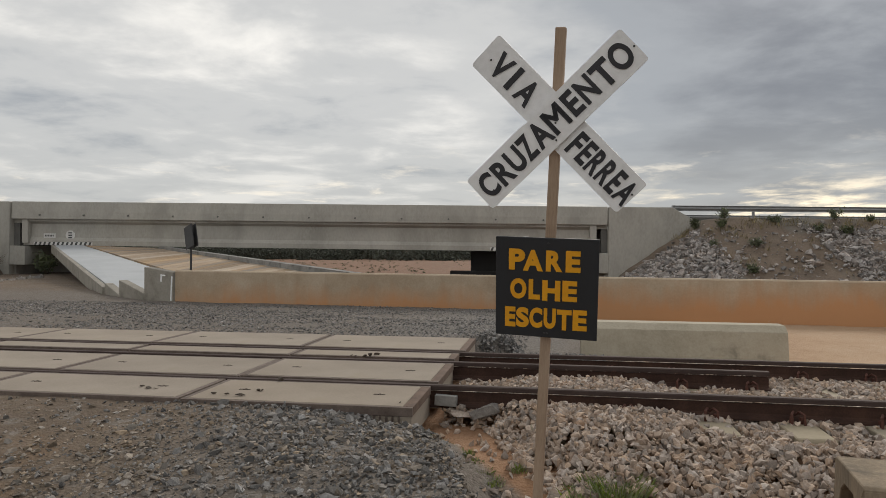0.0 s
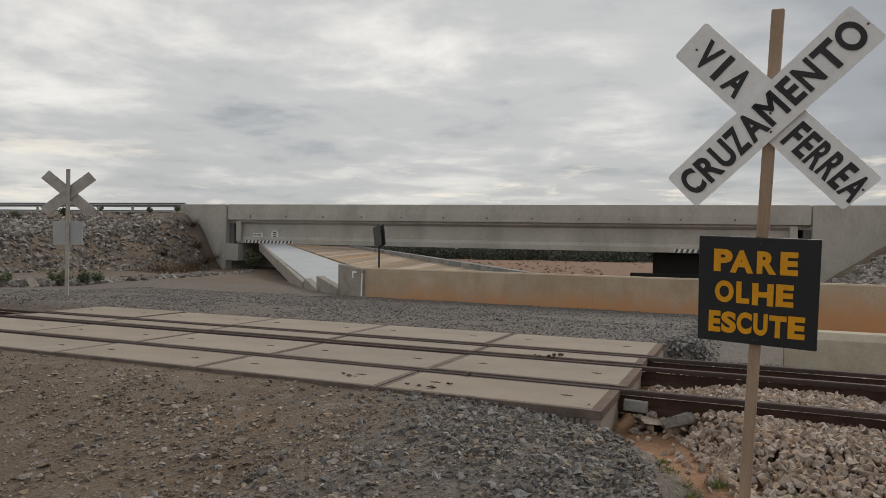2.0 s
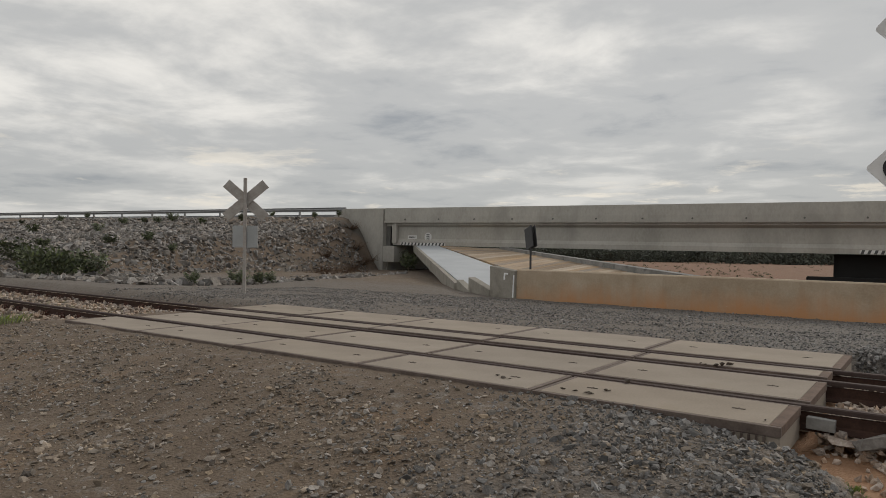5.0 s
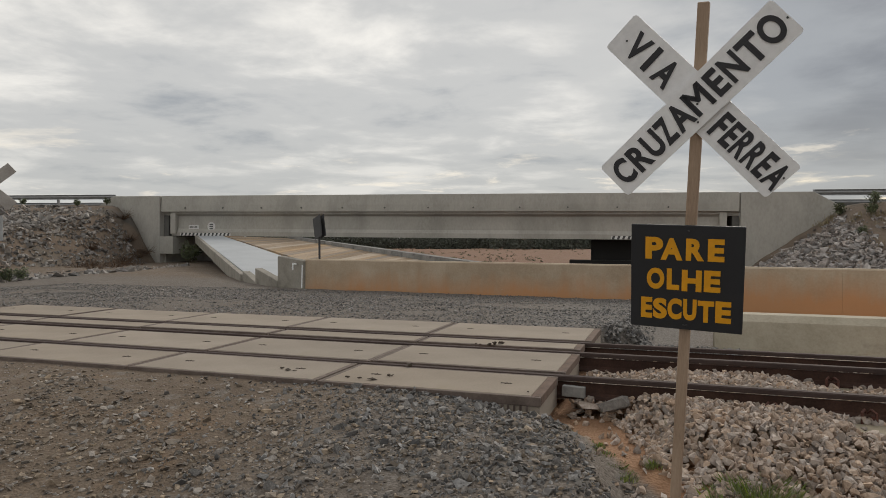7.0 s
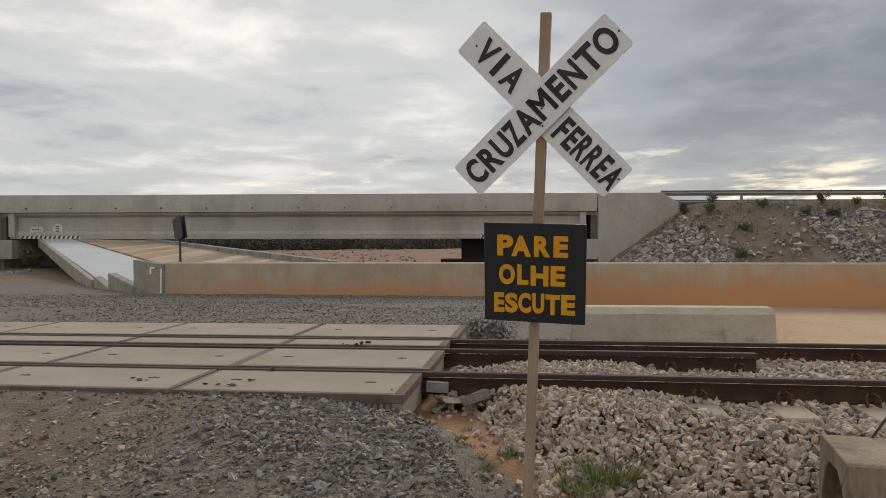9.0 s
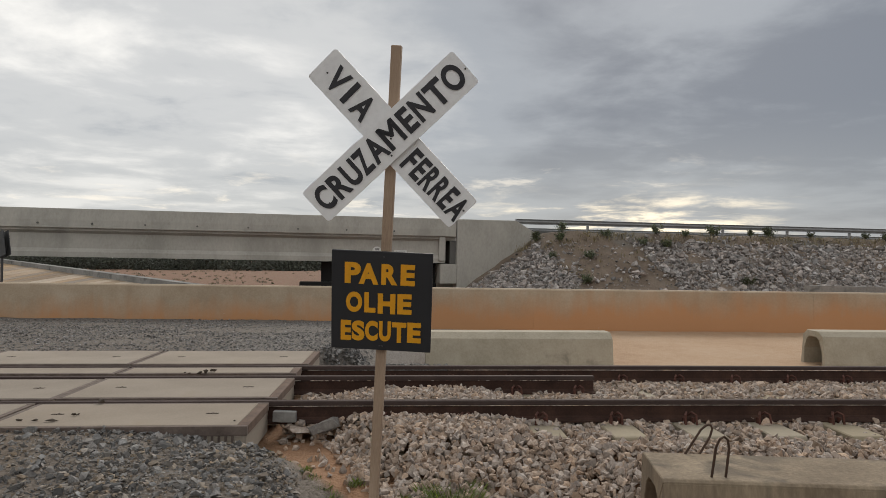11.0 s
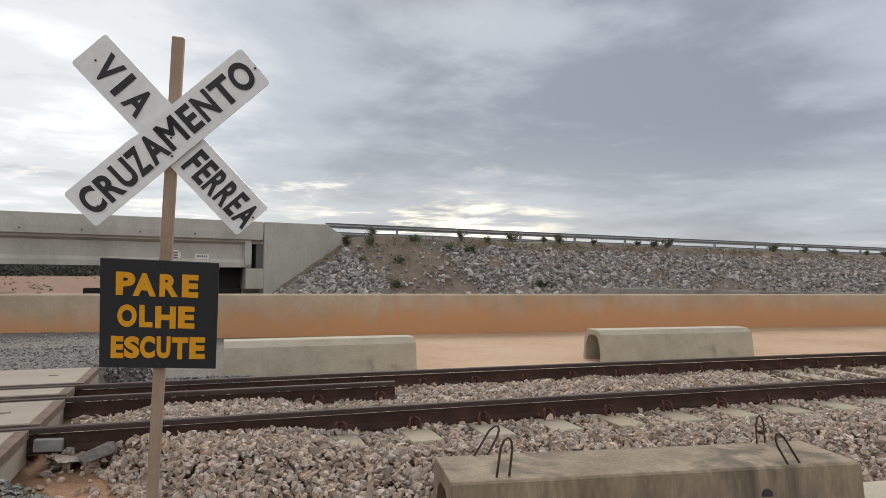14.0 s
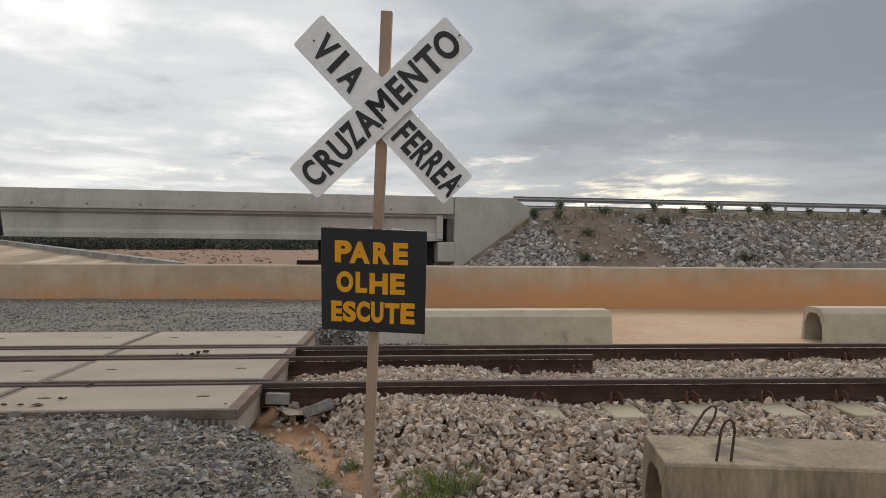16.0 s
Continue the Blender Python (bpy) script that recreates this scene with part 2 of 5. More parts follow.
M_BOARD = material("sign_black_board", ((0.010, 0.011, 0.014), (0.018, 0.019, 0.023)), 2, 25, 0.55, 0.08, 0.002, stain=(0.03, 0.03, 0.033), stain_scale=3, stain_edge=(0.6, 0.85))
M_YELLOW = material("sign_yellow_lettering", ((0.62, 0.275, 0.006), (0.76, 0.35, 0.008)), 5, 40, 0.55, 0.05, 0.001)
M_GALV = material("galvanised_steel", ((0.22, 0.225, 0.23), (0.33, 0.335, 0.34)), 3, 30, 0.5, 0.05, 0.002, metal=0.5)
M_DARK_STEEL = material("painted_dark_steel", ((0.03, 0.03, 0.032), (0.05, 0.05, 0.052)), 3, 30, 0.6, 0.05, 0.002)
M_PLATE = material("sign_plate_white", ((0.55, 0.55, 0.53), (0.66, 0.66, 0.64)), 3, 30, 0.6, 0.05, 0.002)
M_BARS = material("sign_marks_dark", ((0.05, 0.05, 0.05), (0.08, 0.08, 0.08)), 3, 30, 0.6, 0.05, 0.002)
M_RAMP = material("ramp_smooth_concrete", ((0.36, 0.38, 0.40), (0.45, 0.47, 0.49)), 0.6, 12, 0.7, 0.1, 0.01)
M_PAVED = material("paved_slope_concrete", ((0.235, 0.165, 0.108), (0.325, 0.245, 0.17), (0.39, 0.315, 0.235)), 0.35, 14, 0.9, 0.2, 0.01, random=0.30)
M_LEAF = material("dry_shrub_leaf", ((0.055, 0.068, 0.035), (0.095, 0.112, 0.058), (0.145, 0.155, 0.09)), 4, 30, 0.8, 0.1, 0.002, island=0.4)
M_GRASS = material("grass_blade", ((0.13, 0.17, 0.055), (0.21, 0.255, 0.09), (0.30, 0.32, 0.14)), 5, 30, 0.8, 0.1, 0.002, island=0.4)
M_TWIG = material("twig_bark", ((0.08, 0.06, 0.04), (0.14, 0.11, 0.08)), 8, 40, 0.9, 0.3, 0.003)
# scrub colour lightened and greyed to carry the haze of distance
M_FARTREE = material("distant_scrub", ((0.045, 0.052, 0.04), (0.075, 0.08, 0.062)), 0.2, 2, 0.95, 0.2, 0.1, island=0.3)
# the hills' pale blue is aerial haze put into their colour
M_HILL = material("distant_hill", ((0.26, 0.29, 0.33), (0.30, 0.33, 0.36)), 0.002, 0.02, 1.0, 0.0, 0.1)
# near-black that paints the deep shade under the bridge's east end
M_DEEP_SHADE = material("deep_shade_black", ((0.006, 0.006, 0.006), (0.012, 0.012, 0.011)), 1, 10, 0.9, 0.2, 0.01)
M_CULVERT = material("weathered_grey_concrete", ((0.13, 0.128, 0.122), (0.22, 0.215, 0.205), (0.29, 0.285, 0.27)), 1.2, 20, 0.9, 0.3, 0.01, stain=(0.10, 0.10, 0.095), stain_scale=1.6, stain_edge=(0.5, 0.7))
M_PANEL = material("grey_panel_concrete", ((0.19, 0.175, 0.15), (0.27, 0.25, 0.215), (0.33, 0.305, 0.265)), 1.5, 22, 0.9, 0.25, 0.008, stain=(0.17, 0.155, 0.13), stain_scale=1.8, stain_edge=(0.5, 0.75))
M_SHOULDER = material("bare_tan_earth", ((0.15, 0.112, 0.08), (0.22, 0.168, 0.122), (0.27, 0.215, 0.16)), 1.1, 14, 0.95, 0.5, 0.03, space="World")
M_HAY = material("dry_grass", ((0.14, 0.115, 0.06), (0.22, 0.18, 0.10), (0.30, 0.255, 0.155)), 4, 30, 0.9, 0.1, 0.002, island=0.35)
M_OLIVE = material("dusty_brush_leaf", ((0.06, 0.062, 0.034), (0.095, 0.094, 0.052), (0.135, 0.125, 0.075)), 4, 30, 0.9, 0.1, 0.002, island=0.4)
M_REBAR = material("rusted_bar", ((0.05, 0.03, 0.022), (0.10, 0.06, 0.04)), 20, 90, 0.8, 0.2, 0.001, metal=0.4)
M_DUNG = material("dry_clod", ((0.03, 0.022, 0.015), (0.07, 0.05, 0.035)), 20, 90, 0.95, 0.4, 0.004)


def wall_material():
    """Canal wall: pale weathered concrete, splashed by red earth from its foot, with runs and lime patches."""
    m = material("earth_stained_wall", ((0.30, 0.225, 0.155), (0.38, 0.30, 0.215), (0.45, 0.365, 0.275)), 1.4, 26, 0.9, 0.25, 0.006)
    t = m.node_tree
    b = t.nodes["Principled BSDF"]
    base = b.inputs["Base Color"].links[0].from_socket
    pos = t.nodes.new("ShaderNodeNewGeometry").outputs["Position"]
    sep = t.nodes.new("ShaderNodeSeparateXYZ")
    link(t, pos, sep.inputs[0])

    def mottle(scale, stretch, rough=0.66, bend_=0.0):
        n = node(t, "ShaderNodeTexNoise", Scale=scale, Detail=7.0, Roughness=rough, Distortion=bend_)
        mp = t.nodes.new("ShaderNodeMapping")
        mp.inputs["Scale"].default_value = stretch
        link(t, pos, mp.inputs[0])
        link(t, mp.outputs[0], n.inputs["Vector"])
        return n.outputs["Fac"]

    runs = mottle(4.5, (1, 1, 0.10))
    base = mix(t, ramp(t, runs, ((0.50, (0, 0, 0)), (0.75, (0.4, 0.4, 0.4)))), base, (0.28, 0.22, 0.16))
    splash = math_node(t, "ADD", math_node(t, "MULTIPLY", sep.outputs[2], -1.45), math_node(t, "MULTIPLY", mottle(0.9, (1, 1, 0.8)), 1.5))
    splash = math_node(t, "ADD", splash, math_node(t, "MULTIPLY", math_node(t, "SUBTRACT", runs, 0.5), 0.8))
    east = math_node(t, "MINIMUM", math_node(t, "MULTIPLY", sep.outputs[0], 0.032), 0.16)
    f = ramp(t, math_node(t, "ADD", splash, east), ((0.18, (0, 0, 0)), (0.62, (0.45, 0.45, 0.45)), (1.15, (1, 1, 1))), False)
    c = mix(t, math_node(t, "MULTIPLY", f, 0.88), base, (0.48, 0.235, 0.105))
    lime = ramp(t, mottle(2.6, (1, 1, 2.2), 0.7, 0.6), ((0.66, (0, 0, 0)), (0.74, (0.6, 0.6, 0.6))))
    link(t, mix(t, lime, c, (0.50, 0.42, 0.33)), b.inputs["Base Color"])
    return m


M_WALL = wall_material()


def ground_material():
    m = bpy.data.materials.new("earth_and_gravel")
    m.use_nodes = True
    t = m.node_tree
    b = t.nodes["Principled BSDF"]
    pos = t.nodes.new("ShaderNodeNewGeometry").outputs["Position"]
    sep = t.nodes.new("ShaderNodeSeparateXYZ")
    link(t, pos, sep.inputs[0])
    x, y = sep.outputs[0], sep.outputs[1]
    n1 = node(t, "ShaderNodeTexNoise", Scale=0.55, Detail=8.0, Roughness=0.6)
    n2 = node(t, "ShaderNodeTexNoise", Scale=7.0, Detail=8.0, Roughness=0.65)
    n3 = node(t, "ShaderNodeTexNoise", Scale=38.0, Detail=4.0, Roughness=0.7)
    vor = node(t, "ShaderNodeTexVoronoi", Scale=46.0, Randomness=1.0)
    for n in (n1, n2, n3, vor):
        link(t, pos, n.inputs["Vector"])
    f = math_node(t, "ADD", math_node(t, "MULTIPLY", n1.outputs["Fac"], 0.45), math_node(t, "ADD", math_node(t, "MULTIPLY", n2.outputs["Fac"], 0.3), math_node(t, "MULTIPLY", n3.outputs["Fac"], 0.25)))
    road = ramp(t, f, ((0.34, (0.078, 0.054, 0.036)), (0.50, (0.135, 0.099, 0.070)), (0.66, (0.190, 0.148, 0.110))), False)
    chips = ramp(t, vor.outputs["Color"], ((0.2, (0.085, 0.08, 0.075)), (0.8, (0.27, 0.255, 0.24))), False)
    road = mix(t, ramp(t, n2.outputs["Fac"], ((0.52, (0, 0, 0)), (0.68, (0.5, 0.5, 0.5)))), road, chips)
    rusty = node(t, "ShaderNodeTexNoise", Scale=1.3, Detail=5.0, Roughness=0.6)
    link(t, pos, rusty.inputs["Vector"])
    road = mix(t, ramp(t, rusty.outputs["Fac"], ((0.56, (0, 0, 0)), (0.74, (0.55, 0.55, 0.55)))), road, (0.19, 0.115, 0.062))
    earth = ramp(t, f, ((0.36, (0.18, 0.09, 0.045)), (0.5, (0.26, 0.14, 0.075)), (0.64, (0.33, 0.20, 0.12))), False)
    dust = ramp(t, f, ((0.36, (0.33, 0.20, 0.115)), (0.5, (0.42, 0.28, 0.175)), (0.64, (0.46, 0.33, 0.225))), False)
    field = ramp(t, f, ((0.38, (0.125, 0.068, 0.042)), (0.5, (0.205, 0.105, 0.063)), (0.62, (0.16, 0.125, 0.07))), False)

    def step(v, a, c, wob=1.2):
        w = math_node(t, "ADD", v, math_node(t, "MULTIPLY", math_node(t, "SUBTRACT", n1.outputs["Fac"], 0.5), wob))
        r = t.nodes.new("ShaderNodeMapRange")
        r.interpolation_type = "SMOOTHSTEP"
        link(t, w, r.inputs[0])
        r.inputs[1].default_value, r.inputs[2].default_value = a, c
        return r.outputs[0]

    c = road
    # bare red earth by the ballast shoulder
    patch = math_node(t, "MULTIPLY", step(math_node(t, "ADD", x, math_node(t, "MULTIPLY", y, 0.77)), -0.40, -0.22, 0.3), step(y, -3.2, -2.8, 0.3))
    patch = math_node(t, "MULTIPLY", patch, math_node(t, "SUBTRACT", 1.0, step(y, 2.9, 3.2, 0.2)))
    c = mix(t, patch, c, earth)
    # grey grit worked into the road by the slabs and all over the ground beyond the track
    grit = ramp(t, vor.outputs["Color"], ((0.15, (0.075, 0.07, 0.066)), (0.85, (0.21, 0.195, 0.18))), False)
    heap = math_node(t, "MULTIPLY", step(x, -1.9, -0.7, 1.2), math_node(t, "MULTIPLY", step(y, -3.6, -2.6, 1.0), math_node(t, "SUBTRACT", 1.0, patch)))
    heap = math_node(t, "MULTIPLY", heap, math_node(t, "SUBTRACT", 1.0, step(x, 1.0, 1.4, 0.2)))
    c = mix(t, math_node(t, "MULTIPLY", heap, 0.5), c, grit)
    c = mix(t, math_node(t, "MULTIPLY", step(y, 2.9, 3.4, 0.3), 0.55), c, grit)
    # pale dusty yard beyond the track
    yard = math_node(t, "MULTIPLY", step(x, 2.3, 3.6), step(y, 2.8, 3.2, 0.3))
    c = mix(t, yard, c, dust)
    c = mix(t, step(y, 12, 16, 4), c, mix(t, math_node(t, "SUBTRACT", 1.0, step(x, -14, -8, 3)), field, road))
    c = mix(t, step(y, 45, 60, 6), c, field)
    link(t, c, b.inputs["Base Color"])
    b.inputs["Roughness"].default_value = 0.95
    bp = node(t, "ShaderNodeBump", Strength=0.6, Distance=0.02)
    link(t, math_node(t, "ADD", math_node(t, "MULTIPLY", vor.outputs["Distance"], -0.8), n3.outputs["Fac"]), bp.inputs["Height"])
    link(t, bp.outputs[0], b.inputs["Normal"])
    return m


M_GROUND = ground_material()
M_EMBANK = material("embankment_earth", ((0.092, 0.068, 0.050), (0.146, 0.108, 0.079), (0.198, 0.151, 0.113)), 0.8, 9, 0.95, 0.6, 0.05, stain=(0.125, 0.112, 0.096), stain_scale=0.4, stain_edge=(0.5, 0.66), space="World")


# ---- mesh helpers ----
def obj(name, bm, mat=None, parent=None, m=None, label="", smooth=False):
    me = bpy.data.meshes.new(name)
    bm.normal_update()
    bm.to_mesh(me)
    bm.free()
    if smooth:
        for p in me.polygons:
            p.use_smooth = True
    mats = mat if isinstance(mat, (list, tuple)) else [mat]
    for one in mats:
        if one:
            me.materials.append(one)
    ob = new(name, me)
    if parent:
        ob.parent = parent
    if m is not None:
        ob.matrix_local = m
    if label:
        ob["label"] = label
    return ob


def part(name, bm, mat, parent, label="", m=None, smooth=False):
    return obj(name, bm, mat, parent, m, label, smooth)


def empty(name, m=None):
    e = new(name)
    e.empty_display_size = 0.2
    if m is not None:
        e.matrix_world = m
    return e


def box(x0, x1, y0, y1, z0, z1, bevel=0.0, seg=1, bm=None):
    bm = bm or bmesh.new()
    vs = [bm.verts.new((x, y, z)) for z in (z0, z1) for y in (y0, y1) for x in (x0, x1)]
    fs = [bm.faces.new([vs[i] for i in q]) for q in ((0, 2, 3, 1), (4, 5, 7, 6), (0, 1, 5, 4), (2, 6, 7, 3), (0, 4, 6, 2), (1, 3, 7, 5))]
    if bevel:
        bmesh.ops.bevel(bm, geom=list({e for f in fs for e in f.edges}), offset=bevel, segments=seg, affect="EDGES", profile=0.7)
    return bm


def prism(profile, x0, x1, bevel=0.0):
    """The outline (y, z) swept along x."""
    bm = bmesh.new()
    a = [bm.verts.new((x0, y, z)) for y, z in profile]
    b = [bm.verts.new((x1, y, z)) for y, z in profile]
    n = len(profile)
    for i in range(n):
        bm.faces.new((a[i], a[(i + 1) % n], b[(i + 1) % n], b[i]))
    bm.faces.new(a[::-1])
    bm.faces.new(b)
    bmesh.ops.recalc_face_normals(bm, faces=bm.faces)
    if bevel:
        bmesh.ops.bevel(bm, geom=list(bm.edges), offset=bevel, segments=1, affect="EDGES")
    return bm


def solid(corners, drop):
    """A plate whose top is the corners' quad, with its foot drop metres lower (or at z = drop[0])."""
    bm = bmesh.new()
    top = [bm.verts.new(c) for c in corners]
    low = [bm.verts.new((c[0], c[1], drop[0] if isinstance(drop, tuple) else c[2] - drop)) for c in corners]
    n = len(corners)
    bm.faces.new(top)
    bm.faces.new(low[::-1])
    for i in range(n):
        bm.faces.new((top[i], low[i], low[(i + 1) % n], top[(i + 1) % n]))
    bmesh.ops.recalc_face_normals(bm, faces=bm.faces)
    return bm


def tube(points, r, seg=6):
    bm = bmesh.new()
    pts = [Vector(p) for p in points]
    rings = []
    for i, p in enumerate(pts):
        d = (pts[min(i + 1, len(pts) - 1)] - pts[max(i - 1, 0)]).normalized()
        a = d.orthogonal().normalized()
        if rings:
            a = (last - d * last.dot(d)).normalized()
        last = a
        b = d.cross(a)
        rings.append([bm.verts.new(p + r * (math.cos(k) * a + math.sin(k) * b)) for k in (2 * math.pi * j / seg for j in range(seg))])
    for u, v in zip(rings, rings[1:]):
        for j in range(seg):
            bm.faces.new((u[j], u[(j + 1) % seg], v[(j + 1) % seg], v[j]))
    bm.faces.new(rings[0][::-1])
    bm.faces.new(rings[-1])
    return bm


def rock_shapes(count, rng, corners=11):
    """Unit stones: angular broken lumps, each the hull of a few corners."""
    shapes = []
    for k in range(count):
        bm = bmesh.new()
        sc = (rng.uniform(0.52, 0.68), rng.uniform(0.40, 0.54), rng.uniform(0.28, 0.44))
        for i in range(corners):
            d = Vector((rng.gauss(0, 1), rng.gauss(0, 1), rng.gauss(0, 1))).normalized() * rng.uniform(0.82, 1.05)
            bm.verts.new((d.x * sc[0], d.y * sc[1], d.z * sc[2]))
        hull = bmesh.ops.convex_hull(bm, input=bm.verts)
        loose = [v for v in bm.verts if not v.link_faces]
        bmesh.ops.delete(bm, geom=loose, context="VERTS")
        bmesh.ops.recalc_face_normals(bm, faces=bm.faces)
        bm.verts.index_update()
        shapes.append((np.array([v.co[:] for v in bm.verts]), np.array([[w.index for w in f.verts] for f in bm.faces])))
        bm.free()
    return shapes


ROCKS = rock_shapes(18, random.Random(4))
ROCKS_LIGHT = rock_shapes(18, random.Random(14), 9)


def scatter(name, places, mat, shapes=None, seed=1, tilt=0.6):
    """One mesh of many loose stones: places are (x, y, z, size)."""
    rng = np.random.RandomState(seed)
    shapes = shapes or ROCKS_LIGHT
    vs, fs, base = [], [], 0
    for x, y, z, s in places:
        v, f = shapes[rng.randint(len(shapes))]
        e = Euler((rng.normal(0, tilt), rng.normal(0, tilt), rng.uniform(0, 6.283))).to_matrix()
        w = (v * s * rng.uniform(0.85, 1.15, 3)) @ np.array(e).T + (x, y, z)
        vs.append(w)
        fs.append(f + base)
        base += len(v)
    me = bpy.data.meshes.new(name)
    if vs:
        me.from_pydata(np.concatenate(vs).tolist(), [], np.concatenate(fs).tolist())
    me.materials.append(mat)
    return new(name, me)


def stones_as_parts(name, places, mat, parent, seed=1):
    """Loose stones as single objects that share a few meshes."""
    rng = random.Random(seed)
    meshes = []
    for v, f in ROCKS_LIGHT[:8]:
        me = bpy.data.meshes.new(name)
        me.from_pydata(v.tolist(), [], f.tolist())
        me.materials.append(mat)
        meshes.append(me)
    for x, y, z, s in places:
        ob = new(name, rng.choice(meshes))
        ob.parent = parent
        ob.matrix_local = Matrix.LocRotScale((x, y, z), Euler((rng.gauss(0, 0.6), rng.gauss(0, 0.6), rng.uniform(0, 6.28))), (s * rng.uniform(0.85, 1.15), s * rng.uniform(0.85, 1.15), s))


def letter_mesh(char, bold):
    """One capital of the built-in font as a flat mesh within the unit square."""
    cu = bpy.data.curves.new("words", "FONT")
    cu.body, cu.offset, cu.extrude, cu.size = char, bold, 0.01, 1.0
    ob = bpy.data.objects.new("words", cu)
    scene.collection.objects.link(ob)
    bpy.context.view_layer.update()
    me = bpy.data.meshes.new_from_object(ob.evaluated_get(bpy.context.evaluated_depsgraph_get()))
    bpy.data.objects.remove(ob)
    return me


def lettering(text, cells, height, mat, parent, m, bold=0.02, depth=0.002, sway=0.0):
    """Hand-painted capitals facing -y: each letter is a mesh of its own; cells are the left and right edge of each, in metres from m."""
    rng = random.Random(text)
    for char, (x0, x1) in zip(text, cells):
        me = letter_mesh(char, 0.0 if char == "M" else bold)
        co = np.array([v.co[:] for v in me.vertices])
        if char == "M":
            faces, n = [tuple(f.vertices) for f in me.polygons], len(co)
            co = np.concatenate([co + (k * 0.03, 0, abs(k) * 0.0004) for k in (-1, 0, 1)])
            me = bpy.data.meshes.new("letter")
            me.from_pydata(co.tolist(), [], [tuple(i + k * n for i in f) for k in range(3) for f in faces])
        lo, hi = co.min(0), co.max(0)
        lift, tall = sway * rng.uniform(-1, 1), height * (1 + 6 * sway * rng.uniform(-1, 1))
        for v, c in zip(me.vertices, co):
            u = (c - (lo + hi) / 2) / (hi - lo)
            v.co = ((x0 + x1) / 2 + u[0] * (x1 - x0), -u[2] * 2 * depth, lift + u[1] * tall)
        me.materials.clear()
        me.materials.append(mat)
        me.name = "letter"
        t = new("letter", me)
        t.parent = parent
        t.matrix_local = m


def ss(a, b, v):
    t = min(1.0, max(0.0, (v - a) / (b - a)))
    return t * t * (3 - 2 * t)


def lerp(a, b, t):
    return a + (b - a) * t


# ---- the lie of the land ----
RAIL_Y = (0.015, 1.17, 1.80)


def bend(x):
    """How far the track swings aside from a straight line."""
    return -0.0030 * x * x if x > 0 else 0.0006 * x * x


def wall_y(x):
    return 9.75 - 0.076 * x


def ground_z(x, y):
    yt = y - bend(max(-40, min(40, x)))
    road = -0.03 - 0.34 * ss(-0.85, -4.4, y) - 0.20 * ss(3.2, 9.5, y)
    road -= 0.05 * ss(-1.0, -0.1, x) * ss(-0.2, -0.8, y) * ss(-4.0, -1.2, y)
    bed = -0.30 - 0.16 * ss(-0.9, -1.9, yt) - 0.10 * ss(2.5, 3.4, yt)
    edge = ss(-0.35, -0.06, x)                       # under the slabs' east end
    edge = lerp(ss(-0.02, 0.4, x + 0.35 * (y + 0.8)), edge, ss(-0.98, -0.80, y))
    edge = lerp(edge, ss(-0.02, 0.4, x - 0.3), ss(3.05, 3.4, y))
    z = lerp(road, bed, edge)
    left = ss(-9.9, -10.4, x) * ss(-1.2, -0.7, yt) * ss(3.4, 2.8, yt)
    z = lerp(z, -0.26, left)
    # the lane that dips beneath the bridge
    z -= 0.22 * ss(11, 31, y) * ss(-6, -10, x)
    # the canal behind its wall
    z = lerp(z, -2.0, ss(0.15, 0.6, y - wall_y(x)) * ss(-9.4, -8.8, x))
    z = lerp(z, -2.0, ss(36, 60, y))
    return z


def axis(lo, hi, step, far):
    """Grid lines, close between lo and hi and ever wider out to far."""
    mid = list(np.arange(lo, hi + 1e-6, step))
    out, s, v = [], step, hi
    while v < far:
        s *= 1.28
        v += s
        out.append(v)
    left, s, v = [], step, lo
    while v > -far:
        s *= 1.28
        v -= s
        left.append(v)
    return left[::-1] + mid + out


def sheet(name, xs, ys, height, mat):
    vs = [(x, y, height(x, y)) for y in ys for x in xs]
    n = len(xs)
    fs = [(j * n + i, j * n + i + 1, (j + 1) * n + i + 1, (j + 1) * n + i) for j in range(len(ys) - 1) for i in range(n - 1)]
    me = bpy.data.meshes.new(name)
    me.from_pydata(vs, [], fs)
    me.materials.append(mat)
    for p in me.polygons:
        p.use_smooth = True
    return new(name, me)


def ground_rough(x, y):
    near = 1.0 if abs(x) < 25 and -10 < y < 30 else 0.0
    return ground_z(x, y) + near * (0.018 * noise.noise((x * 1.1, y * 1.1, 0)) + 0.012 * noise.noise((x * 3.1, y * 3.1, 5)))


ground = sheet("ground", axis(-14, 12, 0.2, 3500), axis(-7, 12, 0.2, 3500), ground_rough, M_GROUND)
tagged(ground, "grey-brown gravelly earth with bare red patches", "ground", kind="structure")


# ---- bridge, embankment and road ----
BRIDGE = pose(-30.5, 30.0, 3.88, 0, 0.53, 5.6)
SPAN = 34.9


def bridge_at(s, v, z):
    return BRIDGE @ Vector((s, v, z))


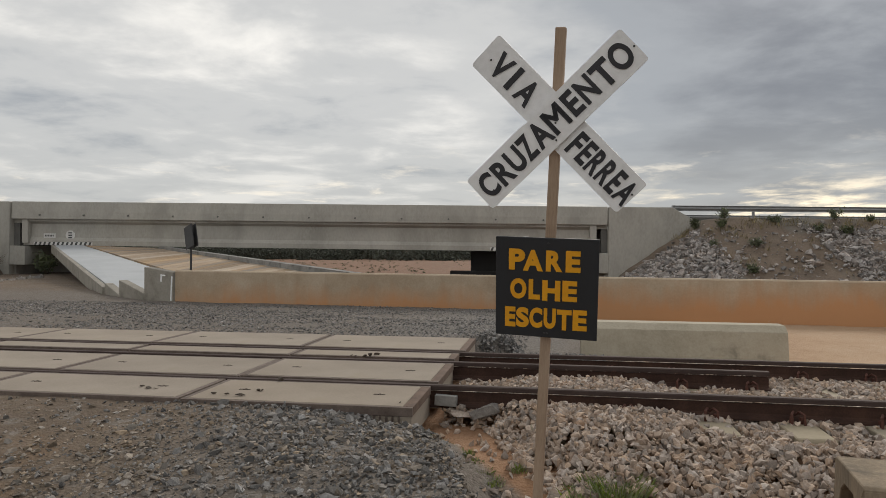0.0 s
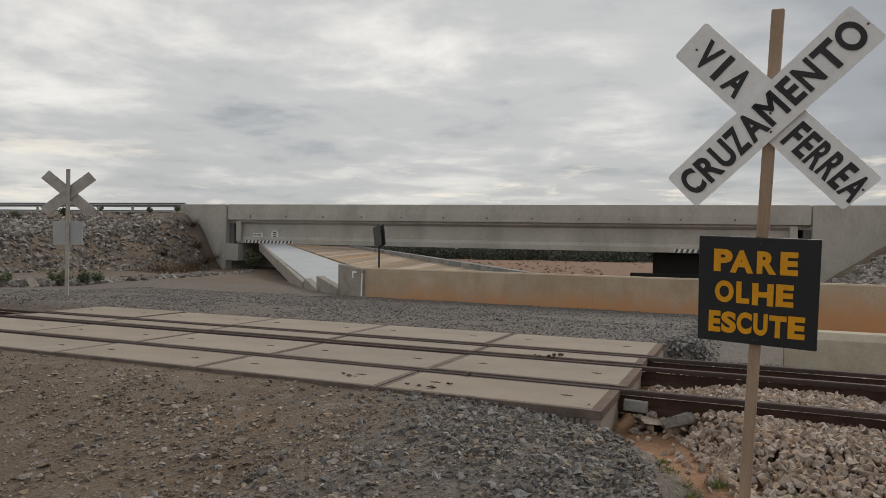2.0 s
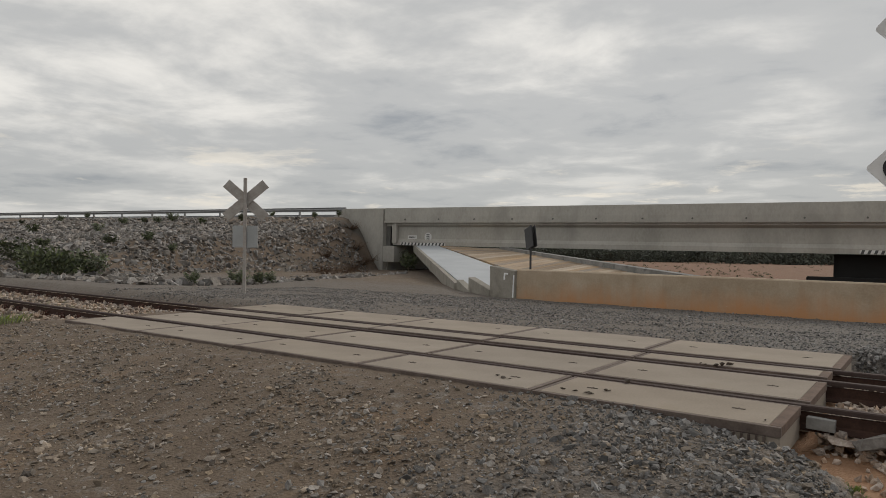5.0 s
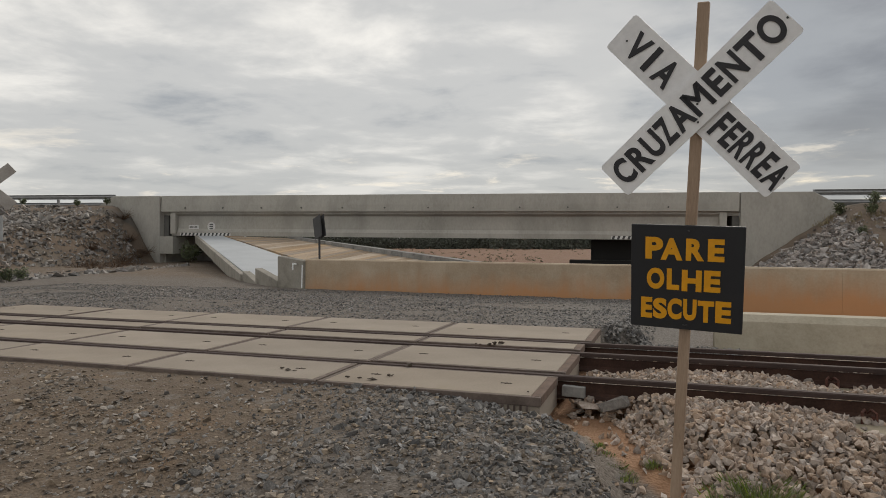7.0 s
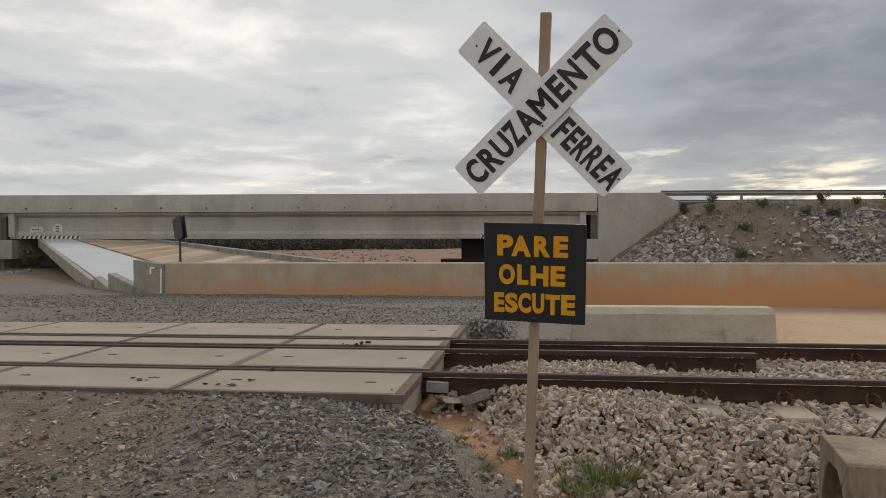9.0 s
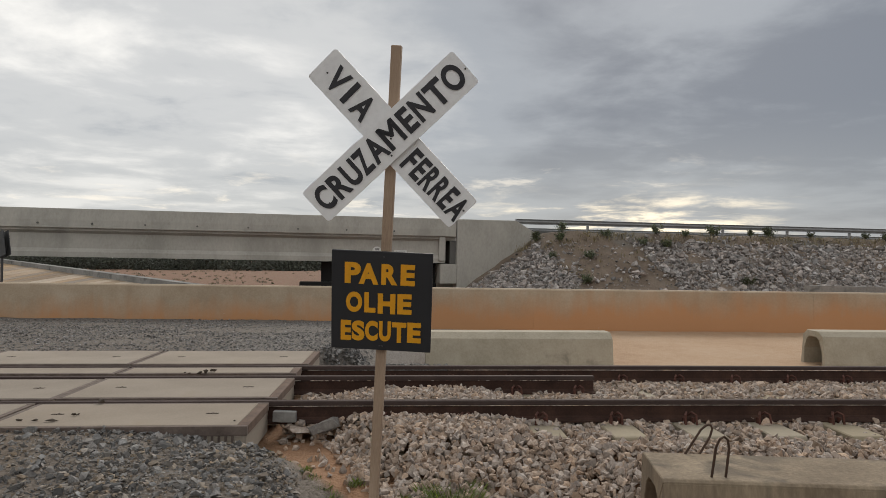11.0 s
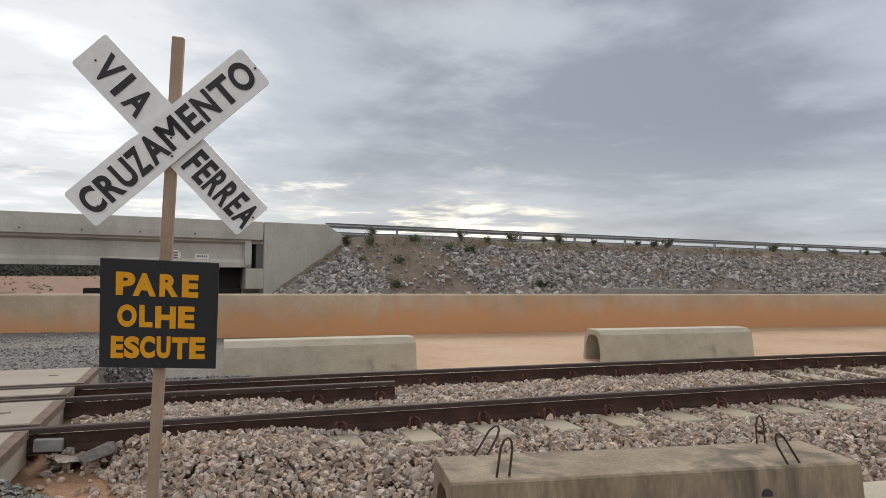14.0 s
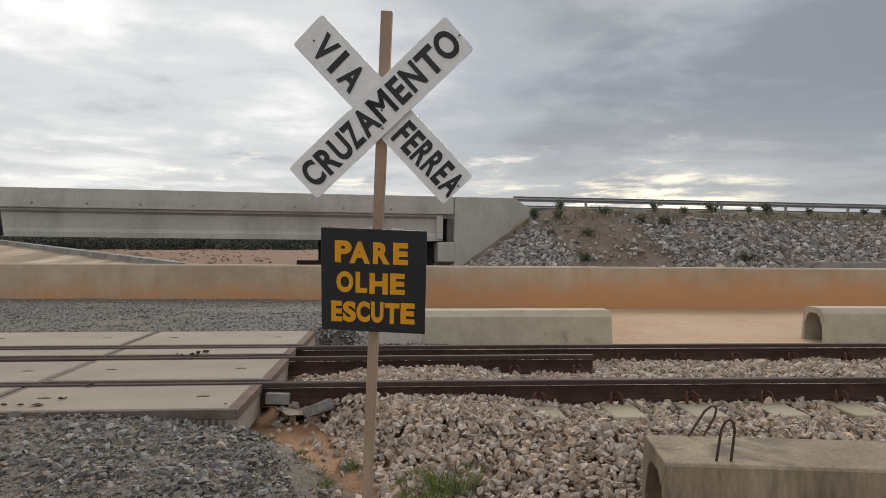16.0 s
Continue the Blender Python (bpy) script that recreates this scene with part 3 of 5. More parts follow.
def make_bridge():
    b = tagged(empty("road_bridge", BRIDGE), "single-span grey precast concrete road bridge with solid parapets", "bridge")
    part("parapet", prism([(0, 0), (0.22, 0), (0.28, -1.03), (-0.06, -1.03), (-0.06, -0.62)], 0.04, SPAN - 0.04, 0.015), M_CONCRETE, b)
    part("deck", box(0, SPAN, 0.28, 9.5, -1.25, -0.85), M_CONCRETE, b)
    part("parapet", box(0.04, SPAN - 0.04, 9.5, 9.75, -1.03, 0, 0.02), M_CONCRETE, b)
    girder = [(0.12, -1.03), (0.95, -1.03), (0.95, -1.16), (0.66, -1.28), (0.66, -2.12), (0.85, -2.32), (0.85, -2.57), (0.22, -2.57), (0.22, -2.30), (0.36, -2.10), (0.36, -1.30), (0.12, -1.16)]
    for k in range(4):
        part("girder", prism([(y + 2.55 * k, z) for y, z in girder], 0.62 if k == 0 else 0.1, SPAN - 0.62 if k == 0 else SPAN - 0.1, 0.0), M_CONCRETE, b)
    for s in (0.62, SPAN - 1.0):
        part("end_block", box(s, s + 0.38, 0.05, 0.9, -2.45, -1.04, 0.02), M_CONCRETE, b)
    s = 1.8
    while s < SPAN - 1:
        hole = part("drain_pipe", tube([(s, -0.13, -0.80), (s, 0.1, -0.76)], 0.05, 8), M_CONCRETE_DARK, b)
        s += 2.68
    for s in (1.25, SPAN - 6.60):
        plate = part("height_marker", box(s, s + 3.60, 0.205, 0.215, -2.56, -2.37), M_PLATE, b, "black and white hazard striping")
        for i in range(13):
            x = s + 0.03 + i * 0.277
            bm = bmesh.new()
            q = [bm.verts.new(c) for c in ((x, 0.201, -2.56), (x + 0.13, 0.201, -2.56), (x + 0.20, 0.201, -2.37), (x + 0.07, 0.201, -2.37))]
            bm.faces.new(q)
            part("stripe", bm, M_BARS, plate)
    for s, r in ((3.42, 2.15), (SPAN - 4.55, SPAN - 3.2)):
        bm = bmesh.new()
        bmesh.ops.create_cone(bm, cap_ends=True, segments=24, radius1=0.28, radius2=0.28, depth=0.02, matrix=Matrix.Translation((s, 0.33, -1.96)) @ Matrix.Rotation(radians(90), 4, "X"))
        disc = part("round_plate", bm, M_PLATE, b, "white round height-limit plate")
        for dz in (0.14, 0.0, -0.14):
            part("mark", box(s - 0.12, s + 0.12, 0.312, 0.319, -2.0 + dz, -1.93 + dz), M_BARS, disc)
        plate = part("name_plate", box(r - 0.36, r + 0.36, 0.32, 0.34, -2.13, -1.87), M_PLATE, b, "white rectangular bridge plate")
        for i in range(6):
            part("mark", box(r - 0.28 + i * 0.095, r - 0.22 + i * 0.095, 0.312, 0.319, -2.05, -1.95), M_BARS, plate)
    return b


make_bridge()


def make_abutment(name, s0, s1, sign):
    """Seat, back wall and splayed wing at one end of the bridge; sign: which way the road goes on."""
    a = tagged(empty(name, BRIDGE), "grey concrete bridge abutment with a sloping wing wall", "abutment")
    # the wing continues the parapet and slopes down at its tip
    bm = bmesh.new()
    e = s0
    tip = e + sign * 4.7
    shoulder = e + sign * 3.5
    outline = [(e, -0.01), (shoulder, -0.01), (tip, -0.72), (tip, -4.4), (e, -5.2)]
    f = [bm.verts.new((x, -0.14, z)) for x, z in outline]
    g = [bm.verts.new((x, 0.35, z)) for x, z in outline]
    n = len(outline)
    bm.faces.new(f)
    bm.faces.new(g[::-1])
    for i in range(n):
        bm.faces.new((f[i], g[i], g[(i + 1) % n], f[(i + 1) % n]))
    bmesh.ops.recalc_face_normals(bm, faces=bm.faces)
    bmesh.ops.bevel(bm, geom=list(bm.edges), offset=0.03, segments=1, affect="EDGES")
    part("wing_wall", bm, M_CONCRETE, a)
    x0, x1 = sorted((e - sign * 0.95, e))
    part("bearing_seat", box(x0, x1, -0.10, 9.6, -3.75, -2.62, 0.02), M_CONCRETE, a)
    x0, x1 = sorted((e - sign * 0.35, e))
    # the darker concrete puts the slot's shade into the colour
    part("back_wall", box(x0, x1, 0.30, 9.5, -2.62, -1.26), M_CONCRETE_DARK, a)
    x0, x1 = sorted((e - sign * 0.12, e + sign * 0.5))
    part("stem_wall", box(x0, x1, 0.36, 9.4, -6.2, -3.75), M_CONCRETE, a)
    return a


make_abutment("bridge_abutment", -0.02, 0.95, -1)
make_abutment("bridge_abutment", SPAN + 0.02, SPAN - 0.95, 1)


def bank_height(s, v, near, side):
    """Depth below the road line of the embankment's surface; near: where its crest begins; side: -1 west, 1 east."""
    ds = max(0.0, side * (near - s)) / (1.42 if side > 0 else 1.05)
    dv = max(0.0, -0.9 - v) / 1.75
    back = max(0.0, v - 11.0) / 1.6
    z = -0.62 - math.hypot(ds, dv) - back
    return z


def make_embankment(name, s_from, s_to, near, side, stretch_far):
    ss_line = list(np.arange(s_from, s_to, 0.55)) + [s_to + stretch_far * k * k for k in (0.02, 0.06, 0.14, 0.3, 0.6, 1.0)]
    if side < 0:
        ss_line = [2 * 0 - s for s in ss_line]
    vs_line = list(np.arange(-11.0, 1.0, 0.5)) + [3, 6, 9, 11, 14, 18, 24]
    pts, faces = [], []
    for v in vs_line:
        for s in ss_line:
            z = bank_height(s, v, near, side)
            wob = 0.16 * noise.noise((s * 0.7, v * 0.7, 1)) + 0.08 * noise.noise((s * 1.9, v * 1.9, 2))
            p = bridge_at(s, v, z + (wob if v < 1 else 0))
            pts.append((p.x, p.y, max(p.z, -3.2)))
    n = len(ss_line)
    for j in range(len(vs_line) - 1):
        for i in range(n - 1):
            q = (j * n + i, j * n + i + 1, (j + 1) * n + i + 1, (j + 1) * n + i)
            faces.append(q if side > 0 else q[::-1])
    me = bpy.data.meshes.new(name)
    me.from_pydata(pts, [], faces)
    me.materials.append(M_EMBANK)
    for p in me.polygons:
        p.use_smooth = True
    return tagged(new(name, me), "earth road embankment faced with dumped grey rock", "embankment", kind="structure")


make_embankment("embankment_east", SPAN - 0.5, SPAN + 66, SPAN + 5.2, 1, 260)
make_embankment("embankment_west", 0.5, 66, -5.2, -1, 260)


WEST_TOE = ((-25.0, 26.0, -0.45), (-20.8, 17.0, -0.33), (-18.5, 9.6, -0.26), (-18.4, 5.6, -0.12), (-24.0, 4.0, -0.06), (-110.0, 3.4, -0.02))


def west_bank(x, y):
    """The long rocky bank between the track and the road west of the bridge: its height, and how far inside its toe a place lies."""
    best, z_toe, inside = 1e9, 0.0, 1.0
    for a, b in zip(WEST_TOE, WEST_TOE[1:]):
        dx, dy = b[0] - a[0], b[1] - a[1]
        t = min(1.0, max(0.0, ((x - a[0]) * dx + (y - a[1]) * dy) / (dx * dx + dy * dy)))
        q = math.hypot(x - a[0] - t * dx, y - a[1] - t * dy)
        if q < best:
            best, z_toe = q, a[2] + t * (b[2] - a[2])
            inside = -1.0 if (x - a[0]) * dy - (y - a[1]) * dx < 0 else 1.0
    p = BRIDGE.inverted() @ Vector((x, y, 3.5))
    crest = 3.88 - 0.00925 * p.x - 0.62 - 4.2 * ss(-3.0, 0.7, p.x)
    away = max(0.0, -0.9 - p.y)
    best *= inside
    if best <= 0:
        return z_toe + 0.6 * best, best
    return z_toe + (crest - z_toe) * (best / (best + away + 1e-6)) ** 0.85, best


def west_height(x, y):
    z, inside = west_bank(x, y)
    return max(z, -3.0) + (0.12 * noise.noise((x * 0.6, y * 0.6, 3)) + 0.07 * noise.noise((x * 1.7, y * 1.7, 4)) if inside > 0 else 0)


west_xs = list(np.arange(-46, -16.9, 0.5))
west_xs = [-110, -100, -90, -80, -72, -66, -61, -57, -53.5, -51, -48.5] + west_xs
tagged(sheet("embankment_spur", west_xs, list(np.arange(1.5, 30.6, 0.5)), lambda x, y: west_height(x, y) if (BRIDGE.inverted() @ Vector((x, y, 0))).y < -0.3 else -3.0, M_EMBANK), "gentle earth bank strewn with grey rock", "embankment", kind="structure")


def west_riprap(count, seed):
    rng = random.Random(seed)
    places = []
    for i in range(count * 6):
        if len(places) >= count:
            break
        x, y = -18.3 - 52 * rng.random() ** 1.8, rng.uniform(3.5, 29)
        z, inside = west_bank(x, y)
        if inside < 0.05 or (BRIDGE.inverted() @ Vector((x, y, 0))).y > -1.5:
            continue
        if noise.noise((x * 0.14, y * 0.2, 5)) + 0.46 < 0 and rng.random() < 0.75:
            continue
        if z > 2.5 and rng.random() < 0.6:
            continue
        size = min(0.52, 0.11 + rng.expovariate(11.0))
        places.append((x, y, z + 0.1 * size, size))
    return tagged(scatter("riprap_rock", places, M_RIPRAP, ROCKS_LIGHT, seed), "dumped angular grey riprap rock on the bank", "riprap", kind="stuff")


west_riprap(38000, 12)


def riprap(name, side, count, seed):
    rng = random.Random(seed)
    places = []
    near = SPAN + 5.2 if side > 0 else -5.2
    tries = 0
    while len(places) < count and tries < count * 12:
        tries += 1
        s = (SPAN - 0.5 + rng.random() ** 1.5 * 62) if side > 0 else (0.5 - rng.random() ** 1.5 * 62)
        v = rng.uniform(-9.5, -1.2) if side > 0 else rng.uniform(-18.0, -1.2)
        dens = noise.noise((s * 0.16, v * 0.25, 9 + side)) + (0.5 if side > 0 else 0.36)
        end = abs(s - (SPAN if side > 0 else 0))
        if side > 0 and 3.9 - 0.25 * v < end + 0.9 * noise.noise((v, s, 2)) < 10.3 - 0.25 * (v + 4) and rng.random() < 0.90:
            continue
        if v > -1.9 - 0.5 * noise.noise((s * 0.5, 0, 4)) and rng.random() < 0.93:
            continue
        if dens < 0 and rng.random() < 0.85:
            continue
        z = bank_height(s, v, near, side)
        p = bridge_at(s, v, z)
        if p.z < -1.4:
            continue
        size = min(0.62, 0.085 + rng.expovariate(12.0)) * (1.0 if side > 0 else 0.8)
        places.append((p.x, p.y, p.z + size * 0.12, size))
    return tagged(scatter(name, places, M_RIPRAP_PALE if side > 0 else M_RIPRAP, ROCKS_LIGHT, seed), "dumped angular grey riprap rock on the bank", "riprap", kind="stuff")


riprap("riprap_rock", 1, 36000, 3)
riprap("riprap_rock", -1, 2500, 8)


def make_guardrail(s0, s1, step, v=0.0):
    g = tagged(empty("guardrail", BRIDGE @ pose(0, v, 0.13)), "galvanised steel W-beam guardrail on steel posts", "guardrail")
    w = [(-0.02, 0.0), (0.05, -0.04), (0.05, -0.09), (-0.02, -0.155), (0.05, -0.22), (0.05, -0.27), (-0.02, -0.31), (-0.035, -0.31), (0.03, -0.25), (-0.035, -0.155), (0.03, -0.06), (-0.035, 0.0)]
    lo, hi = min(s0, s1), max(s0, s1)
    part("beam", prism([(y, z - 0.03) for y, z in w], lo, hi), M_GALV, g)
    s = s0
    while lo - 0.01 <= s <= hi + 0.01:
        part("post", box(s - 0.06, s + 0.06, 0.05, 0.17, -1.0, -0.02), M_GALV, g)
        s += step
    return g


make_guardrail(SPAN + 3.6, SPAN + 120, 4.4)
make_guardrail(-3.6, -130, -4.4)
make_guardrail(SPAN + 3.6, SPAN + 120, 4.4, 9.6)
make_guardrail(-3.6, -130, -4.4, 9.6)
road_strip = tagged(obj("road_surface", box(-140, SPAN + 140, 0.9, 9.0, -0.80, -0.56), M_CONCRETE_DARK, None, BRIDGE), "grey asphalt road on top of the embankment", "road", kind="structure")


# ---- canal wall, ramp and paved slope ----
def make_canal_wall():
    w = tagged(empty("canal_wall"), "low concrete wall stained orange by red earth", "wall", kind="structure")
    xs = [-8.45, -2.2, 4.0, 10.2, 20.6]
    for a, b in zip(xs, xs[1:]):
        bm = bmesh.new()
        rows = []
        for x in np.linspace(a + 0.0012, b - 0.0012, 8):
            y = wall_y(x)
            top = 0.56 - 0.0035 * (x + 8)
            rows.append([bm.verts.new(c) for c in ((x, y, -0.9), (x, y + 0.015, top - 0.03), (x, y + 0.05, top), (x, y + 0.27, top), (x, y + 0.3, top - 0.03), (x, y + 0.3, -2.6))])
        for p, q in zip(rows, rows[1:]):
            for i in range(6):
                bm.faces.new((p[i], p[(i + 1) % 6], q[(i + 1) % 6], q[i]))
        bm.faces.new(rows[0])
        bm.faces.new(rows[-1][::-1])
        bmesh.ops.recalc_face_normals(bm, faces=bm.faces)
        part("wall_panel", bm, M_WALL, w)
    return w


make_canal_wall()


def make_wall_end():
    e = tagged(empty("stepped_wall_end"), "pale grey stepped concrete end of the canal wall", "wall")

    def slab(p, q, z1, z2, th=0.24):
        """A panel from p to q whose top falls from z1 to z2."""
        p, q = Vector((*p, 0)), Vector((*q, 0))
        d = (q - p).normalized()
        side = Vector((-d.y, d.x, 0)) * -th
        bm = bmesh.new()
        f = [bm.verts.new(v) for v in ((p.x, p.y, -1.6), (q.x, q.y, -1.6), (q.x, q.y, z2), (p.x, p.y, z1))]
        g = [bm.verts.new(v.co + side) for v in f]
        bm.faces.new(f)
        bm.faces.new(g[::-1])
        for i in range(4):
            bm.faces.new((f[i], g[i], g[(i + 1) % 4], f[(i + 1) % 4]))
        bmesh.ops.recalc_face_normals(bm, faces=bm.faces)
        bmesh.ops.bevel(bm, geom=list(bm.edges), offset=0.012, segments=1, affect="EDGES")
        return bm

    end = part("end_panel", slab((-8.475, 10.33), (-9.47, 10.65), 0.52, 0.63), M_PANEL, e)
    part("step_panel", slab((-9.49, 10.66), (-10.85, 11.61), -0.05, 0.236), M_PANEL, e)
    part("step_panel", slab((-10.87, 11.63), (-11.93, 12.51), -0.168, 0.094), M_PANEL, e)
    for x, y, z, w, h in ((-8.51, 10.335, 0.10, 0.035, 0.62), (-8.80, 10.428, 0.43, 0.16, 0.04), (-8.86, 10.447, 0.34, 0.05, 0.15)):
        part("lime_spill", box(-w / 2, w / 2, -0.012, 0.01, -h / 2, h / 2, 0.008, 2), M_WHITE, end, "white lime run", pose(x, y, z, 0, 3, -18))
    return e


make_wall_end()


def make_ramp():
    r = tagged(empty("concrete_ramp"), "smooth pale grey concrete apron sloping up beneath the bridge", "ramp", kind="structure")
    near_r, near_l = (-9.45, 10.90, -0.14), (-10.95, 11.85, -0.18)
    b, c, d = (-11.84, 17.08, 0.008), (-26.3, 30.6, 1.30), (-28.0, 30.4, 1.28)
    bm = bmesh.new()
    ring = (near_l, near_r, b, c, d)
    top = [bm.verts.new(v) for v in ring]
    low = [bm.verts.new((v[0], v[1], v[2] - 0.42)) for v in ring]
    bm.faces.new(top[:3])
    bm.faces.new((top[0], top[2], top[3], top[4]))
    bm.faces.new(low[::-1])
    for i in range(5):
        bm.faces.new((top[i], low[i], low[(i + 1) % 5], top[(i + 1) % 5]))
    bmesh.ops.recalc_face_normals(bm, faces=bm.faces)
    part("apron", bm, M_RAMP, r)
    # support block added below the apron, coloured dark for the shade there
    foot = [Vector(v) for v in ((-11.6, 13.6, -0.35), (-11.9, 16.9, -0.38), (-26.2, 30.5, 0.90), (-26.9, 30.5, 0.88))]
    part("footing", solid([v[:] for v in foot], (-2.4,)), M_CONCRETE_DARK, r)
    e0, e1 = Vector((-11.95, 12.70, -0.05)), Vector(d)
    out = Vector((-0.78, -0.62, 0)) * 0.16
    lip = Vector((0, 0, 0.03))
    part("edge_kerb", solid([(v + lip)[:] for v in (e0, e1, e1 + out, e0 + out)], 0.46), M_PANEL, r)
    # slope paving of single strips laid askew
    p = tagged(empty("paved_slope"), "tan concrete slope paving laid in slanting strips", "paving", kind="structure")
    e, f = (-21.9, 31.3, 1.26), (-4.78, 14.7, 0.35)
    low_line = [Vector(v) for v in ((-3.5, 11.2, 0.10), (-13.9, 19.4, 0.21), (-26.2, 30.7, 1.30))]
    top_line = [Vector(f) - Vector((0, 0, 0.21)), Vector(e) - Vector((0, 0, 0.14))]

    def along(line, u):
        u = min(1.0, max(0.0, u)) * (len(line) - 1)
        i = min(int(u), len(line) - 2)
        return line[i].lerp(line[i + 1], u - i)

    n = 46
    run = top_line[1] - top_line[0]

    def uphill(q):
        """Where a strip that starts at q and runs up the slope meets its upper kerb."""
        dx, dy = 0.22, 0.975
        w = ((q.x - top_line[0].x) * dy - (q.y - top_line[0].y) * dx) / (run.x * dy - run.y * dx)
        return along(top_line, w)

    for i in range(n):
        u0, u1 = i / n, (i + 1) / n - 0.0014
        q = [along(low_line, u0), uphill(along(low_line, u0)), uphill(along(low_line, u1)), along(low_line, u1)]
        if (q[1] - q[2]).length < 0.02:
            q = [q[0], q[1], q[3]]
        part("paving_strip", solid([v[:] for v in q], 0.25), M_PAVED, p)
    k = tagged(empty("slope_kerb"), "grey concrete kerb along the paved slope", "kerb", kind="structure")
    part("kerb", solid((f, (f[0] + 0.25, f[1] + 0.22, f[2]), (e[0] + 0.25, e[1] + 0.22, e[2]), e), 1.5), M_CULVERT, k)


make_ramp()


def lane_bank(x, y):
    return lerp(-2.2, 1.15 + 0.25 * noise.noise((x * 0.2, y * 0.2, 6)), ss(41.5, 49.0, y) * ss(66, 58, y)) + 0.06 * noise.noise((x, y, 2))


tagged(sheet("earth_bank", list(np.arange(-62, -36, 1.0)), list(np.arange(40, 68, 1.0)), lane_bank, M_SHOULDER), "bare tan earth bank beyond the bridge", "bank", kind="structure")
# black wall and block added where only deep shade lies beneath the bridge
under = tagged(empty("pier_wall", BRIDGE), "black wall standing in for deep shade beneath the bridge", "wall")
part("coated_face", box(27.2, SPAN - 1.0, 1.3, 1.7, -7.0, -2.60, 0.02), M_DEEP_SHADE, under)
part("footing", box(26.0, SPAN - 1.0, 0.9, 1.28, -7.0, -3.75, 0.05), M_DEEP_SHADE, under)
tagged(obj("culvert_wall", solid(((12.4, 12.6, 0.53), (24.0, 12.6, 0.30), (24.0, 12.9, 0.30), (12.4, 12.9, 0.53)), 2.6), M_CULVERT), "low grey concrete wall at the foot of the bank", "wall", kind="structure")


# ---- track ----
def rail_profile(y):
    h = [(-0.075, -0.172), (0.075, -0.172), (0.075, -0.160), (0.022, -0.145), (0.010, -0.130), (0.010, -0.052), (0.035, -0.038), (0.036, -0.008), (0.028, 0.0), (-0.028, 0.0), (-0.036, -0.008), (-0.035, -0.038), (-0.010, -0.052), (-0.010, -0.130), (-0.022, -0.145), (-0.075, -0.160)]
    return [(y + a, b) for a, b in h]


def make_rail(name, y, x0, x1, label, group=""):
    prof = rail_profile(0)
    head, low = prof[6:12], prof[:6] + prof[12:]
    r = tagged(empty(name), label, "rail", group)
    for kind, line, mat in (("rail_head", head, M_RAIL_TOP), ("web_and_foot", low, M_RAIL)):
        bm = bmesh.new()
        n = len(line)
        rings = []
        for x in np.linspace(x0, x1, max(2, round((x1 - x0) / 1.0)) + 1):
            rings.append([bm.verts.new((x, y + bend(x) + a, z)) for a, z in line])
        for p, q in zip(rings, rings[1:]):
            for i in range(n):
                bm.faces.new((p[i], q[i], q[(i + 1) % n], p[(i + 1) % n]))
        bm.faces.new(rings[0])
        bm.faces.new(rings[-1][::-1])
        bmesh.ops.recalc_face_normals(bm, faces=bm.faces)
        part(kind, bm, mat, r)
    return r


make_rail("rail", RAIL_Y[0], -60, 60, "rusty brown steel running rail on concrete sleepers", "running rails")
make_rail("rail", RAIL_Y[2], -60, 60, "rusty brown steel running rail on concrete sleepers", "running rails")
third = make_rail("third_rail", RAIL_Y[1], -9.9, 2.95, "short rusty third rail between the running rails")


def clip_parts(owner, x, y, d):
    """A sprung clip bent over the rail's foot, between two cast lugs."""
    pts = [(x - 0.045, y + d * 0.15, -0.175), (x - 0.045, y + d * 0.135, -0.10), (x - 0.022, y + d * 0.095, -0.085), (x, y + d * 0.06, -0.118), (x + 0.022, y + d * 0.095, -0.085), (x + 0.045, y + d * 0.135, -0.10), (x + 0.045, y + d * 0.15, -0.175)]
    part("rail_clip", tube(pts, 0.010, 5), M_CLIP, owner)
    for k in (-1, 1):
        part("shoulder", box(x + k * 0.034 - 0.013, x + k * 0.034 + 0.013, y + d * 0.095 - 0.018, y + d * 0.095 + 0.018, -0.19, -0.125, 0.005), M_CLIP, owner)


def make_sleeper():
    s = empty("sleeper")
    tagged(s, "pale concrete sleeper half sunk in ballast", "sleeper", "sleepers under the track")
    part("body", prism([(-0.52, -0.42), (-0.52, -0.20), (-0.50, -0.174), (2.32, -0.174), (2.34, -0.20), (2.34, -0.42)], -0.13, 0.13, 0.008), M_SLEEPER, s)
    for y in (RAIL_Y[0], RAIL_Y[2]):
        for d in (-1, 1):
            clip_parts(s, 0.0, y, d)
    return s


for x in (0.94, 1.55, 2.16, 2.77):
    for d in (-1, 1):
        clip_parts(third, x, RAIL_Y[1] + bend(x), d)
first = make_sleeper()
k = 0
xs = [0.94 + 0.61 * i for i in range(61)] + [-10.2 - 0.61 * i for i in range(40)]
for x in xs:
    ang = math.degrees(math.atan((bend(x + 0.1) - bend(x - 0.1)) / 0.2))
    m = pose(x, bend(x), 0, 0, 0, ang)
    if k == 0:
        first.matrix_world = m
    else:
        copy_thing(first, m)
    k += 1


# ---- crossing slabs ----
ROWS = (                             # near and far edge, then the joints from the east end on
    (-0.82, -0.050, (0.0, -1.79, -3.66, -5.55, -7.58, -9.55)),
    (0.135, 1.075, (0.03, -1.76, -3.57, -5.46, -7.34, -9.33)),
    (1.34, 1.725, (0.0, -1.77, -3.64, -5.52, -7.47, -9.38)),
    (1.935, 3.02, (0.04, -1.86, -3.75, -5.65, -7.53, -9.50)),
)


